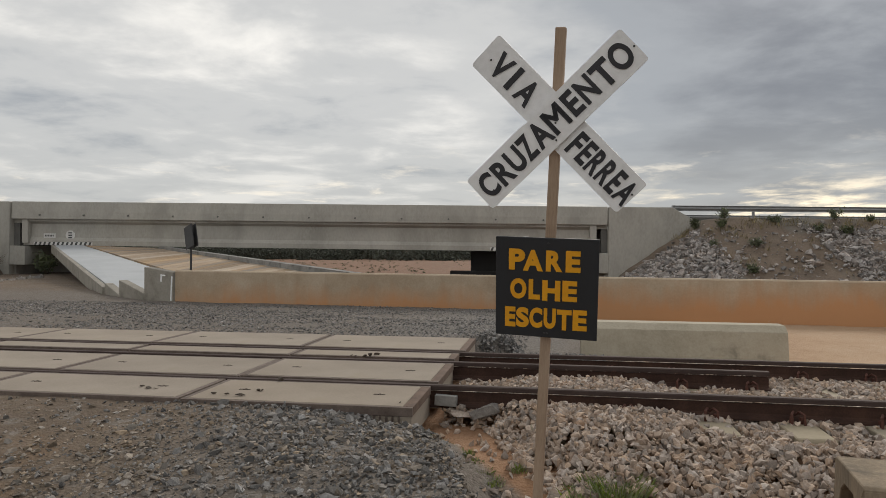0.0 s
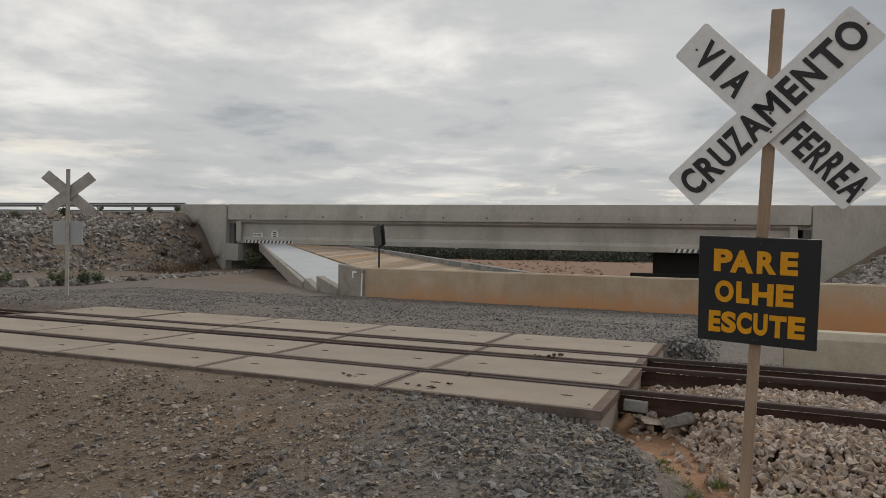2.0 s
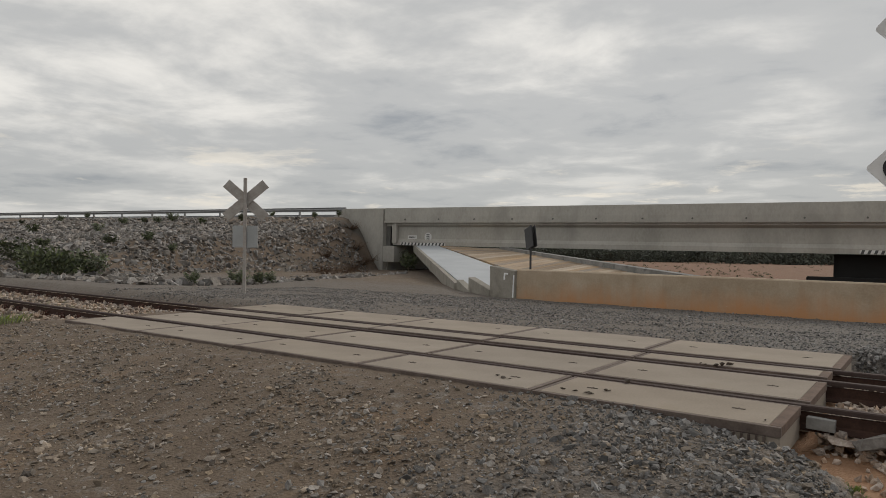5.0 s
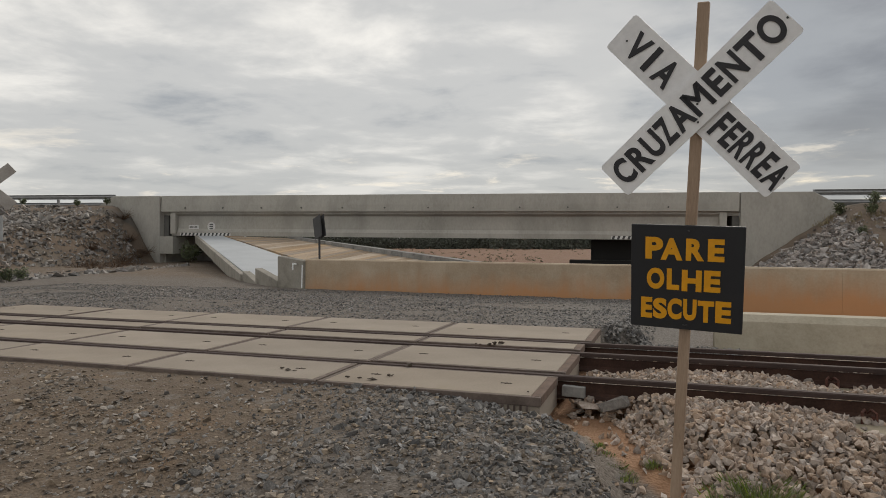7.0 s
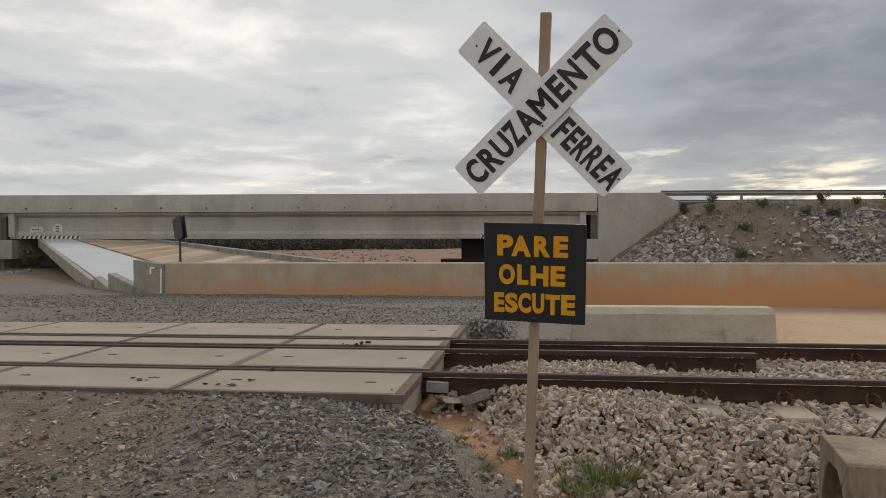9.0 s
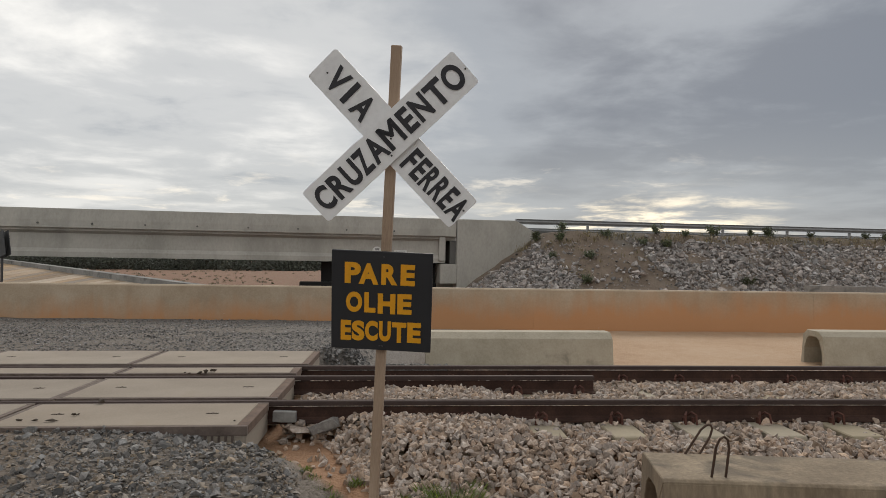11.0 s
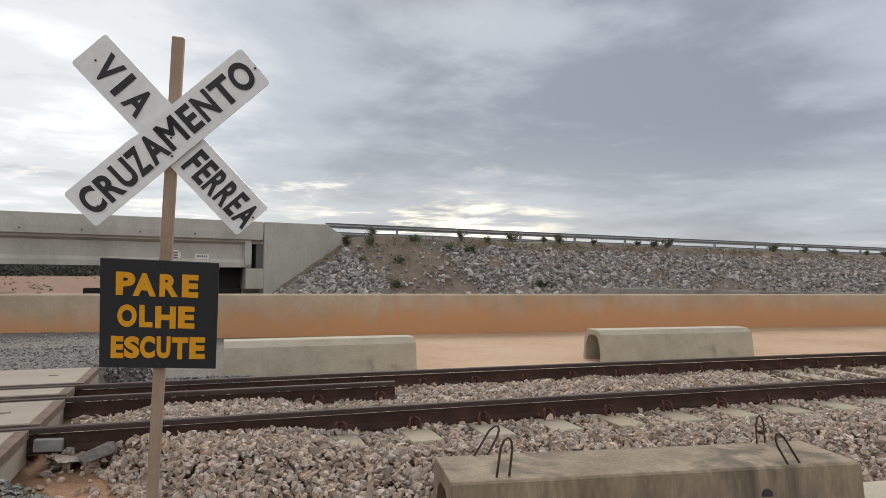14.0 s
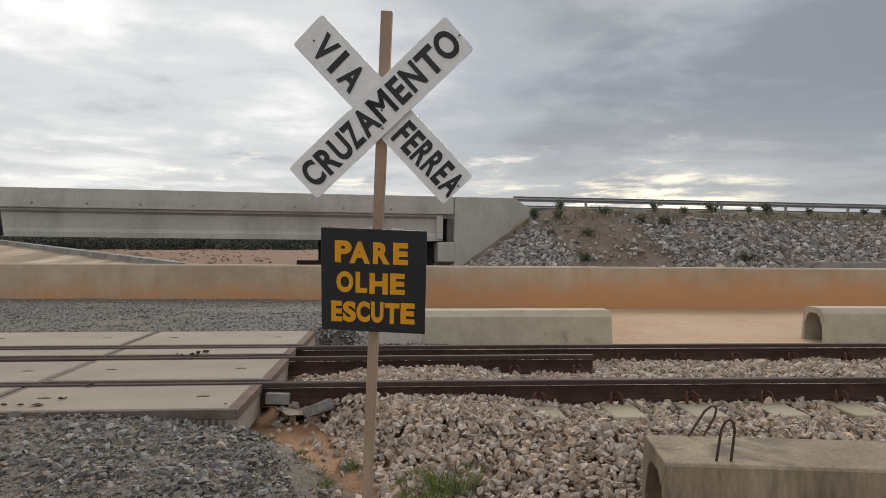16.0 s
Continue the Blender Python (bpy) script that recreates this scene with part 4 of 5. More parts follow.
def make_slab(y0, y1, x0, x1, tilt, cap_right=0.042, cap_left=0.042):
    s = empty("crossing_slab", pose((x0 + x1) / 2, (y0 + y1) / 2, tilt))
    tagged(s, "tan concrete crossing panel edged with rusty angle steel", "slab", "crossing panels between the rails")
    a, b = (x1 - x0) / 2 - 0.010, (y1 - y0) / 2
    part("panel", box(-a + 0.008, a - 0.008, -b + 0.008, b - 0.008, -0.23, -0.067, 0.004), M_SLAB, s)
    part("top_face", box(-a + cap_left + 0.002, a - cap_right - 0.002, -b + 0.038, b - 0.038, -0.066, 0.002, 0.004), M_SLAB, s)
    for n, args in (("edge_angle", (-a, a, -b, -b + 0.036)), ("edge_angle", (-a, a, b - 0.036, b)), ("edge_angle", (-a, -a + cap_left, -b + 0.039, b - 0.039)), ("edge_angle", (a - cap_right, a, -b + 0.039, b - 0.039))):
        part(n, box(*args, -0.065, 0.0, 0.003), M_END_STEEL if abs(args[1] - args[0] - 0.075) < 1e-6 else M_STEEL_EDGE, s)
    if b > 0.3:
        for sx in (-0.62, 0.62):
            part("lifting_recess", box(sx * a - 0.045, sx * a + 0.045, -0.014, 0.014, -0.02, 0.0045, 0.002), M_DUNG, s)
            part("lifting_pin", box(sx * a - 0.006, sx * a + 0.006, -0.02, 0.02, -0.01, 0.008, 0.001), M_STEEL_EDGE, s)
    return s


rng = random.Random(11)
for y0, y1, joints in ROWS:
    for a, b in zip(joints, joints[1:]):
        slab = make_slab(y0, y1, b, a, rng.uniform(-0.008, 0.004), 0.075 if a == joints[0] else 0.042, 0.075 if b == joints[-1] else 0.042)
        if y0 < 0 and a == 0.0:
            for i in range(17):
                part("anchor_rib", box(0.06 + 0.045 * i, 0.074 + 0.045 * i, (y0 - y1) / 2 - 0.006, (y0 - y1) / 2 + 0.02, -0.125 - 0.02 * rng.random(), -0.066, 0.002), M_STEEL_EDGE, slab)


# ---- stop sign with crossbuck ----
def cross_arm(length, width, ang, nick=0.0):
    """A flat board with rounded, slightly knocked corners, turned in its plane; nick: where its upper edge is chipped."""
    a, b, r = length / 2, width / 2, 0.016
    line = []
    for cx, cz, q in ((a - r, b - r, 0), (-a + r, b - r, 1), (-a + r, -b + r, 2), (a - r, -b + r, 3)):
        for k in range(4):
            t = (q + k / 3) * math.pi / 2
            line.append((cx + r * math.cos(t), cz + r * math.sin(t)))
        if q == 0 and nick:
            line += [(nick + 0.05, b), (nick + 0.02, b - 0.006), (nick - 0.01, b - 0.002), (nick - 0.04, b)]
    bm = bmesh.new()
    f = [bm.verts.new((x, -0.009, z)) for x, z in line]
    g = [bm.verts.new((x, 0.009, z)) for x, z in line]
    n = len(line)
    bm.faces.new(f)
    bm.faces.new(g[::-1])
    for i in range(n):
        bm.faces.new((f[i], g[i], g[(i + 1) % n], f[(i + 1) % n]))
    bmesh.ops.recalc_face_normals(bm, faces=bm.faces)
    bmesh.ops.transform(bm, verts=bm.verts, matrix=Matrix.Rotation(radians(-ang), 4, "Y"))
    return bm


def cells(edges, whole, length):
    """Letter edges told in parts of a board's length, as metres from its middle."""
    return [((a / whole - 0.5) * length, (b / whole - 0.5) * length) for a, b in edges]


def make_crossing_sign():
    s = tagged(empty("level_crossing_sign", pose(0.9525, -1.79, 0.014, 10, 0, -8)), "wooden post with white crossbuck and black stop board", "sign")
    post = part("post", box(-0.026, 0.026, 0.0, 0.045, -0.75, 2.222, 0.004), M_WOOD, s, "bare squared timber post")
    post.matrix_local = pose(-0.0635, 0.012, 0, 0, 4.0, 0)
    up = part("crossbuck_board", cross_arm(1.040, 0.199, 42.0, -0.11), M_WHITE, s, "white board lettered in black")
    up.matrix_local = pose(0.0498, -0.012, 1.7595)
    down = part("crossbuck_board", cross_arm(1.040, 0.200, -47.2), M_WHITE, s, "white board lettered in black")
    down.matrix_local = pose(0.0695, 0.0075, 1.756)
    word = cells(((26, 103), (116, 196), (200, 276), (280, 346), (353, 440), (447, 543), (562, 624), (637, 717), (727, 819), (823, 918)), 948, 1.04)
    lettering("CRUZAMENTO", word, 0.131, M_LETTER, up, pose(0.0, -0.0105, 0.003, 0, -42.0, 0), 0.034, sway=0.003)
    turned = pose(0, -0.0105, 0, 0, 47.2, 0)
    lettering("VIA", cells(((64, 146), (168, 194), (224, 306)), 909, 1.04), 0.130, M_LETTER, down, turned, 0.032, sway=0.003)
    lettering("FERREA", cells(((554, 601), (611, 658), (666, 722), (727, 783), (789, 832), (838, 904)), 909, 1.04), 0.128, M_LETTER, down, turned, 0.032, sway=0.003)
    board = part("stop_board", box(-0.264, 0.264, -0.008, 0.008, -0.2635, 0.2635, 0.003), M_BOARD, s, "black painted square board")
    board.matrix_local = pose(-0.004, -0.012, 0.922, 0, 2.2, 0)
    for text, edges, z, h in (("PARE", ((0.133, 0.293), (0.272, 0.468), (0.497, 0.657), (0.687, 0.829)), 0.1455, 0.110),
                              ("OLHE", ((0.149, 0.309), (0.332, 0.444), (0.466, 0.641), (0.661, 0.803)), -0.009, 0.107),
                              ("ESCUTE", ((0.098, 0.203), (0.210, 0.337), (0.343, 0.470), (0.484, 0.602), (0.613, 0.755), (0.766, 0.902)), -0.161, 0.108)):
        lettering(text, cells(edges, 1.0, 0.528), h, M_YELLOW, board, pose(0, -0.0095, z), 0.05, sway=0.002)
    for x, z, p in ((0.01, 0.236, board), (-0.006, -0.240, board), (0.008, -0.240, board), (0.016, 0.075, up), (0.012, 0.0, up), (0.014, -0.085, up), (0.385, 0.335, up), (-0.31, -0.325, up), (-0.325, 0.33, down), (0.355, -0.36, down)):
        bm = bmesh.new()
        bmesh.ops.create_cone(bm, cap_ends=True, segments=8, radius1=0.0055, radius2=0.0045, depth=0.006, matrix=Matrix.Translation((x, -0.011, z)) @ Matrix.Rotation(radians(90), 4, "X"))
        part("bolt", bm, M_DARK_STEEL, p)
    return s


make_crossing_sign()


def make_far_sign():
    z = ground_z(-13.3, 5.2)
    s = tagged(empty("level_crossing_sign", pose(-13.3, 5.2, z, 0, 0, 40)), "weathered crossbuck seen from its bare back on a pole", "sign")
    k = 1.17
    part("post", box(-0.04, 0.04, -0.03, 0.03, -0.2, 2.90, 0.006), M_SIGN_BACK, s)
    for a in (41, -41):
        bm = box(-0.56 * k, 0.56 * k, 0.03, 0.05, -0.105 * k, 0.105 * k, 0.003)
        b = part("crossbuck_board", bm, M_SIGN_BACK, s)
        b.matrix_local = pose(0.0, 0.02 if a < 0 else 0.045, 2.34, 0, a, 0)
    part("placard", box(-0.31, 0.31, 0.03, 0.05, 1.15, 1.70, 0.004), M_PLACARD_BACK, s)
    return s


make_far_sign()


def make_side_board():
    s = tagged(empty("warning_board", pose(-8.68, 11.58, 0.08, 0, 0, -37)), "dark warning board seen from its back on a thin pole", "sign")
    part("post", tube([(0, 0, -1.6), (0, 0, 1.70)], 0.032, 8), M_DARK_STEEL, s)
    for y in (-0.07, 0.05):
        b = part("board", box(-0.25, 0.25, 0, 0.02, -0.31, 0.31, 0.006), M_DARK_STEEL, s)
        b.matrix_local = pose(0, y, 1.36, 0, -15, 0)
    return s


make_side_board()


# ---- precast troughs ----
def make_trough(name, m, length, w_top, w_low, h, mat, label, slope=0.06, fall=0.06):
    t = tagged(empty(name, m), label, "concrete trough")
    th = 0.09
    a, b = w_top / 2, w_low / 2
    top = [(-a - 0.01, h - fall), (-a + slope, h), (a - slope, h), (a + 0.01, h - fall), (a - th, h - th - 0.05), (a - th * 1.8, h - th), (-a + th * 1.8, h - th), (-a + th, h - th - 0.05)]
    part("top_slab", prism(top, -length / 2, length / 2, 0.005), mat, t)
    for d in (-1, 1):
        side = [(d * b, 0), (d * (a + 0.011), h - fall - 0.001), (d * (a - th + 0.001), h - th - 0.051), (d * (b - th - 0.02), h * 0.5), (d * (b - th), 0)]
        part("side_wall", prism(side if d < 0 else side[::-1], -length / 2 + 0.001, length / 2 - 0.001, 0.004), mat, t)
    return t


near_trough = make_trough("precast_trough", pose(3.43, -2.307, -0.48, 0, 0, -8.8), 2.28, 0.47, 0.66, 0.59, M_TROUGH, "weathered upturned concrete drain trough with lifting loops", 0.012, 0.014)
for x, y, lean, nod, turn_, tall_ in ((-0.88, 0.22, 38, -10, 8, 0.19), (-0.865, -0.175, 6, 4, 6, 0.20), (0.85, 0.20, 2, -6, 12, 0.165), (0.755, -0.205, -36, 0, 10, 0.21)):
    w = 0.034
    pts = [(-w, 0, -0.03), (-w * 0.95, 0, tall_ - 0.055), (-w * 0.55, 0, tall_ - 0.014), (0.0, 0, tall_), (w * 0.55, 0, tall_ - 0.014), (w * 0.9, 0, tall_ - 0.055), (w, 0, -0.03)]
    part("lifting_loop", tube(pts, 0.0062, 6), M_REBAR, near_trough, m=pose(x, y, 0.588, nod, lean, turn_))
# no opening is cut: a flat dark disc paints the shade inside each hole
for x, z in ((0.55, 0.45), (-0.50, 0.30)):
    bm = bmesh.new()
    bmesh.ops.create_cone(bm, cap_ends=True, segments=16, radius1=0.034, radius2=0.034, depth=0.02)
    part("lifting_hole", bm, M_DARK_STEEL, near_trough, "dark round hole", pose(x, -0.33 + 0.15 * z + 0.006, z, 99.0, 0, 0))
make_trough("precast_trough", pose(2.72, 4.25, -0.44, 0, 0, -1.5), 2.66, 0.52, 0.68, 0.56, M_BLOCK, "pale upturned concrete trough beside the track", 0.12, 0.085)
make_trough("precast_trough", pose(8.75, 4.3, -0.44, 0, 0, -4), 2.95, 0.52, 0.70, 0.56, M_BLOCK, "pale upturned concrete trough beside the track", 0.10, 0.075)
make_trough("precast_trough", pose(16.5, 4.6, -0.44, 0, 0, -6), 2.95, 0.52, 0.70, 0.56, M_BLOCK, "pale upturned concrete trough beside the track", 0.10, 0.075)
low_slab = tagged(empty("precast_slab", pose(5.95, -2.72, -0.62, 0, 0, -6)), "low tan concrete slab lying on the verge", "concrete slab")
part("upper_course", box(-1.15, 1.15, -0.34, 0.34, 0.27, 0.44, 0.02, 2), M_BLOCK, low_slab)
part("lower_course", box(-1.12, 1.12, -0.31, 0.31, 0.0, 0.27, 0.01), M_TROUGH, low_slab)


# ---- distance ----
def leaf_cloud(name, clumps, leaf, mat, seed):
    """One mesh of many small leaf quads round the clumps (x, y, z, radius, height, count)."""
    rng = np.random.RandomState(seed)
    vs, base = [], 0
    for x, y, z, r, h, n in clumps:
        c = rng.normal(0, 0.42, (n, 3)) * (r, r, h)
        c[:, 2] = np.abs(c[:, 2])
        c += (x, y, z)
        d = rng.normal(0, 1, (n, 3))
        d /= np.linalg.norm(d, axis=1)[:, None]
        w = np.cross(d, rng.normal(0, 1, (n, 3)))
        w /= np.linalg.norm(w, axis=1)[:, None]
        size = leaf * rng.uniform(0.6, 1.4, (n, 1))
        vs.append(np.stack((c - d * size, c + w * size * 0.5, c + d * size, c - w * size * 0.5), 1).reshape(-1, 3))
    vs = np.concatenate(vs)
    me = bpy.data.meshes.new(name)
    me.from_pydata(vs.tolist(), [], np.arange(len(vs)).reshape(-1, 4).tolist())
    me.materials.append(mat)
    return new(name, me)


def far_scrub():
    rng = random.Random(5)
    belt = []
    for i in range(1500):
        x, y = rng.uniform(-230, 90), rng.uniform(178, 240)
        h = rng.uniform(4.2, 6.4) * (1 + 0.5 * noise.noise((x * 0.03, y * 0.03, 2)))
        belt.append((x, y, -2.0, rng.uniform(1.8, 3.8), h, 90))
    tagged(leaf_cloud("distant_scrub", belt, 0.42, M_FARTREE, 3), "dark green line of distant scrub beyond the field", "trees", kind="stuff")
    field = []
    for i in range(420):
        y = 42 + 130 * rng.random()
        x = -0.33 * y + rng.gauss(-4, 0.16 * y)
        if noise.noise((x * 0.06, y * 0.05, 8)) < 0.02 and rng.random() < 0.85:
            continue
        field.append((x, y, ground_z(x, y), rng.uniform(0.25, 0.6), rng.uniform(0.2, 0.5), 26))
    tagged(leaf_cloud("field_weeds", field, 0.08, M_OLIVE, 4), "low scattered weeds on the red earth field", "weeds", kind="stuff")


far_scrub()


def make_hills():
    xs = np.linspace(250, 1500, 60)
    bm = bmesh.new()
    low, top = [], []
    for x in xs:
        h = 40 + 55 * max(0, noise.noise((x * 0.006, 0, 3))) + 30 * math.exp(-((x - 640) / 120) ** 2)
        low.append(bm.verts.new((x, 2600, -20)))
        top.append(bm.verts.new((x, 2640, h)))
    back = [bm.verts.new((v.co.x, 3000, -20)) for v in low]
    for i in range(len(xs) - 1):
        bm.faces.new((low[i], low[i + 1], top[i + 1], top[i]))
        bm.faces.new((top[i], top[i + 1], back[i + 1], back[i]))
    return tagged(obj("distant_hills", bm, M_HILL, smooth=True), "pale blue line of far hills", "hills", kind="structure")


make_hills()


# ---- loose stones ----
def ballast():
    rng = random.Random(21)
    bed = tagged(empty("ballast_bed"), "pale pinkish crushed-stone ballast round the sleepers", "ballast", kind="structure")
    near, rest = [], []

    def top(x, y):
        yt = y - bend(x)
        z = -0.172 - 0.03 * ss(2.0, 2.6, x) * ss(-0.9, -0.6, yt) * ss(0.0, -0.2, yt) - 0.30 * ss(-0.75, -1.9, yt) - 0.20 * ss(2.4, 3.1, yt)
        z += 0.07 * ss(0.4, 0.9, x) * ss(2.2, 1.6, x) * ss(-1.0, -0.6, yt) * ss(1.3, 1.0, yt)
        return z + 0.025 * noise.noise((x * 2.2, y * 2.2, 4))

    for i in range(66000):
        x = 0.1 + 7.5 * rng.random() if i < 55000 else 7 + 26 * rng.random() ** 1.4
        yt = rng.uniform(-2.0, 2.9)
        y = yt + bend(x)
        edge = x - (0.05 + 0.36 * ss(-0.08, -0.2, yt) + 0.24 * ss(-0.2, -0.55, yt) + 0.20 * ss(-0.55, -1.25, yt) + 0.16 * noise.noise((y * 2.5, x * 2.5, 0)))
        if yt < -0.1 and edge < 0 and rng.random() < 0.97 - 0.08 * (edge > -0.25):
            continue
        if x < 1.6 and yt > 2.1:
            continue
        size = rng.uniform(0.036, 0.074) if rng.random() < 0.94 else rng.uniform(0.075, 0.095)
        z = top(x, y) + rng.uniform(-0.03, 0.02)
        if yt < -0.1 and edge < 0.35:
            z = min(z, lerp(ground_z(x, y) + 0.012, z, ss(0.0, 0.35, edge)))
        if min(abs(yt - r) for r in (RAIL_Y[0], RAIL_Y[2])) < 0.10 or (x < 3.0 and abs(yt - RAIL_Y[1]) < 0.1):
            z -= 0.03
        k = round((x - 0.33) / 0.61)
        on_sleeper = x > 2.0 and abs(x - 0.33 - 0.61 * k) < 0.158
        if on_sleeper and (-0.55 < yt < -0.14 and rng.random() < 0.985 or 0.1 < yt < 2.1 and rng.random() < 0.5):
            continue
        (near if 1.2 < x < 3.2 and -1.5 < yt < -0.6 and z > top(x, y) and len(near) < 290 else rest).append((x, y, z, size))
    for i in range(6500):
        x = -9.9 - 22 * rng.random() ** 1.3
        yt = rng.uniform(-1.5, 2.8)
        y = yt + bend(x)
        if abs((x + 10.2) / 0.61 - round((x + 10.2) / 0.61)) < 0.22 and rng.random() < 0.6:
            continue
        rest.append((x, y, top(x, y) + 0.015 + rng.uniform(-0.02, 0.03), rng.uniform(0.06, 0.11)))
    heap = tagged(scatter("loose_ballast", rest, M_BALLAST, ROCKS, 5, 0.9), kind="stuff")
    heap.parent = bed
    stones_as_parts("stone", near, M_BALLAST_PIECE, bed, 6)


ballast()


def loose_gravel():
    rng = random.Random(31)
    bed = tagged(empty("gravel_patch"), "loose grey gravel spread over the earth road", "gravel", kind="structure")
    near, rest = [], []
    for i in range(10000):
        x, y = rng.gauss(-0.1, 0.85), -0.8 - 2.8 * rng.random() ** 1.2
        if x + 0.77 * y > -0.36 + 0.12 * noise.noise((x * 2, y * 2, 7)):
            continue
        if noise.noise((x * 0.9, y * 0.9, 2)) + 0.35 < 0 and rng.random() < 0.8:
            continue
        s = 0.011 + rng.expovariate(72)
        if s > 0.10:
            s = 0.035
        (near if s > 0.045 and len(near) < 290 else rest).append((x, y, ground_rough(x, y) + s * 0.06, s))
    for i in range(46000):
        x, y = 1.6 - 18 * rng.random() ** 1.15, 3.05 + 7.0 * rng.random()
        if x > 0.6 and y > 3.6:
            continue
        if noise.noise((x * 0.5, y * 0.5, 12)) + 0.3 < 0 and rng.random() < 0.8:
            continue
        s = 0.02 + rng.expovariate(80)
        rest.append((x, y, ground_rough(x, y) - s * 0.05, min(s, 0.065)))
    for i in range(3600):
        x, y = 0.06 + 1.7 * rng.random(), 2.0 + 2.0 * rng.random()
        s = rng.uniform(0.035, 0.075)
        rest.append((x, y, max(ground_rough(x, y), -0.34 - 0.04 * rng.random()) + 0.02, s))
    heap = tagged(scatter("loose_gravel", rest, M_GRAVEL, ROCKS_LIGHT, 5), kind="stuff")
    heap.parent = bed
    stones_as_parts("stone", near, M_GRAVEL_PIECE, bed, 16)
    road = []
    for i in range(46000):
        x, y = 0.3 - 10 * rng.random() ** 1.5, -0.82 - 4.4 * rng.random()
        x, y = x + rng.gauss(0, 0.5), y - abs(rng.gauss(0, 0.4))
        if x + 0.77 * y > -0.36:
            continue
        if noise.noise((x * 0.8, y * 1.1, 21)) + 0.5 * noise.noise((x * 2.4, y * 2.4, 22)) < -0.02 and rng.random() < 0.6:
            continue
        s = 0.012 + rng.expovariate(80)
        road.append((x, y, ground_rough(x, y) + s * 0.06, min(s, 0.075)))
    tagged(scatter("road_pebbles", road, M_PEBBLE, ROCKS_LIGHT, 9, 0.25), "small brown pebbles pressed into the earth road", "pebbles", kind="stuff")


loose_gravel()


# ---- shrubs, grass and small litter ----
def make_shrub(size, seed, dry=False):
    rng = random.Random(seed)
    s = tagged(empty("shrub"), "small dusty green shrub growing among the bank's rocks", "shrub", "shrubs on the bank")
    stems, leaves = bmesh.new(), bmesh.new()
    for k in range(7):
        a, lean = rng.uniform(0, 6.28), rng.uniform(0.1, 0.7)
        tip = Vector((math.cos(a) * lean, math.sin(a) * lean, rng.uniform(0.6, 1.0))) * size
        mid = tip * 0.5 + Vector((rng.uniform(-1, 1), rng.uniform(-1, 1), 0)) * 0.06 * size
        t = tube([(0, 0, -0.1 * size), mid, tip], 0.018 * size, 4)
        me = bpy.data.meshes.new("t")
        t.to_mesh(me)
        t.free()
        stems.from_mesh(me)
        bpy.data.meshes.remove(me)
        for j in range(60):
            c = mid.lerp(tip, rng.uniform(-0.2, 1.1)) + Vector((rng.gauss(0, 1), rng.gauss(0, 1), rng.gauss(0, 0.8))) * 0.13 * size
            d = Vector((rng.gauss(0, 1), rng.gauss(0, 1), rng.gauss(0, 1))).normalized()
            w = d.orthogonal().normalized() * 0.045 * size
            d = d * 0.10 * size
            leaves.faces.new([leaves.verts.new(v) for v in (c - d, c + w, c + d, c - w)])
    part("stems", stems, M_TWIG, s)
    part("foliage", leaves, M_LEAF, s)
    return s


def plant(shrub, spots):
    """spots: along the bank, across it, by the bank's own surface."""
    for i, (a, v) in enumerate(spots):
        side = 1 if a > 0 else -1
        p = bridge_at(a, v, bank_height(a, v, SPAN + 5.2 if side > 0 else -5.2, side))
        m = pose(p.x, p.y, p.z, 0, 0, 47 * i)
        if i:
            copy_thing(shrub, m)
        else:
            shrub.matrix_world = m


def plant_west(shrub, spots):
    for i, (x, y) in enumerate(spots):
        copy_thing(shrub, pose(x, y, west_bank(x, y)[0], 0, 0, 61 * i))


tall, middle, low_, broad = make_shrub(0.60, 1), make_shrub(0.54, 2), make_shrub(0.42, 3), make_shrub(1.0, 4)
plant(tall, [(40.9, -1.1), (46.75, -1.05), (50.4, -1.05), (54.0, -1.05), (39.2, -1.5), (63.4, -1.05), (74.3, -1.1), (78.1, -1.1)])
plant(middle, [(43.4, -1.5), (41.6, -3.75), (40.6, -6.0), (46.7, -2.5), (49.4, -6.0), (62.1, -1.05), (40.4, -2.0), (81.5, -1.1), (88.4, -1.1)])
plant(low_, [(39.5, -3.75), (45.4, -2.25), (48.5, -1.25), (52.8, -1.05), (56.8, -1.05), (60.6, -1.05), (85.9, -1.1), (93.4, -1.1), (96.3, -1.1)])
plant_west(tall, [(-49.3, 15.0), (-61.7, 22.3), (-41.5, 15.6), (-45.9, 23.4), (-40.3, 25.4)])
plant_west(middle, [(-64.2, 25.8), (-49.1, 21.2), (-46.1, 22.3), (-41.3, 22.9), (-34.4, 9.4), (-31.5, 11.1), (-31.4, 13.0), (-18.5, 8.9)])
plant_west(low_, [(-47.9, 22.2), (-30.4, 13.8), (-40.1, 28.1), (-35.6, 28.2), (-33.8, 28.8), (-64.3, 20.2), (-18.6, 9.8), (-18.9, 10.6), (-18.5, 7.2)])


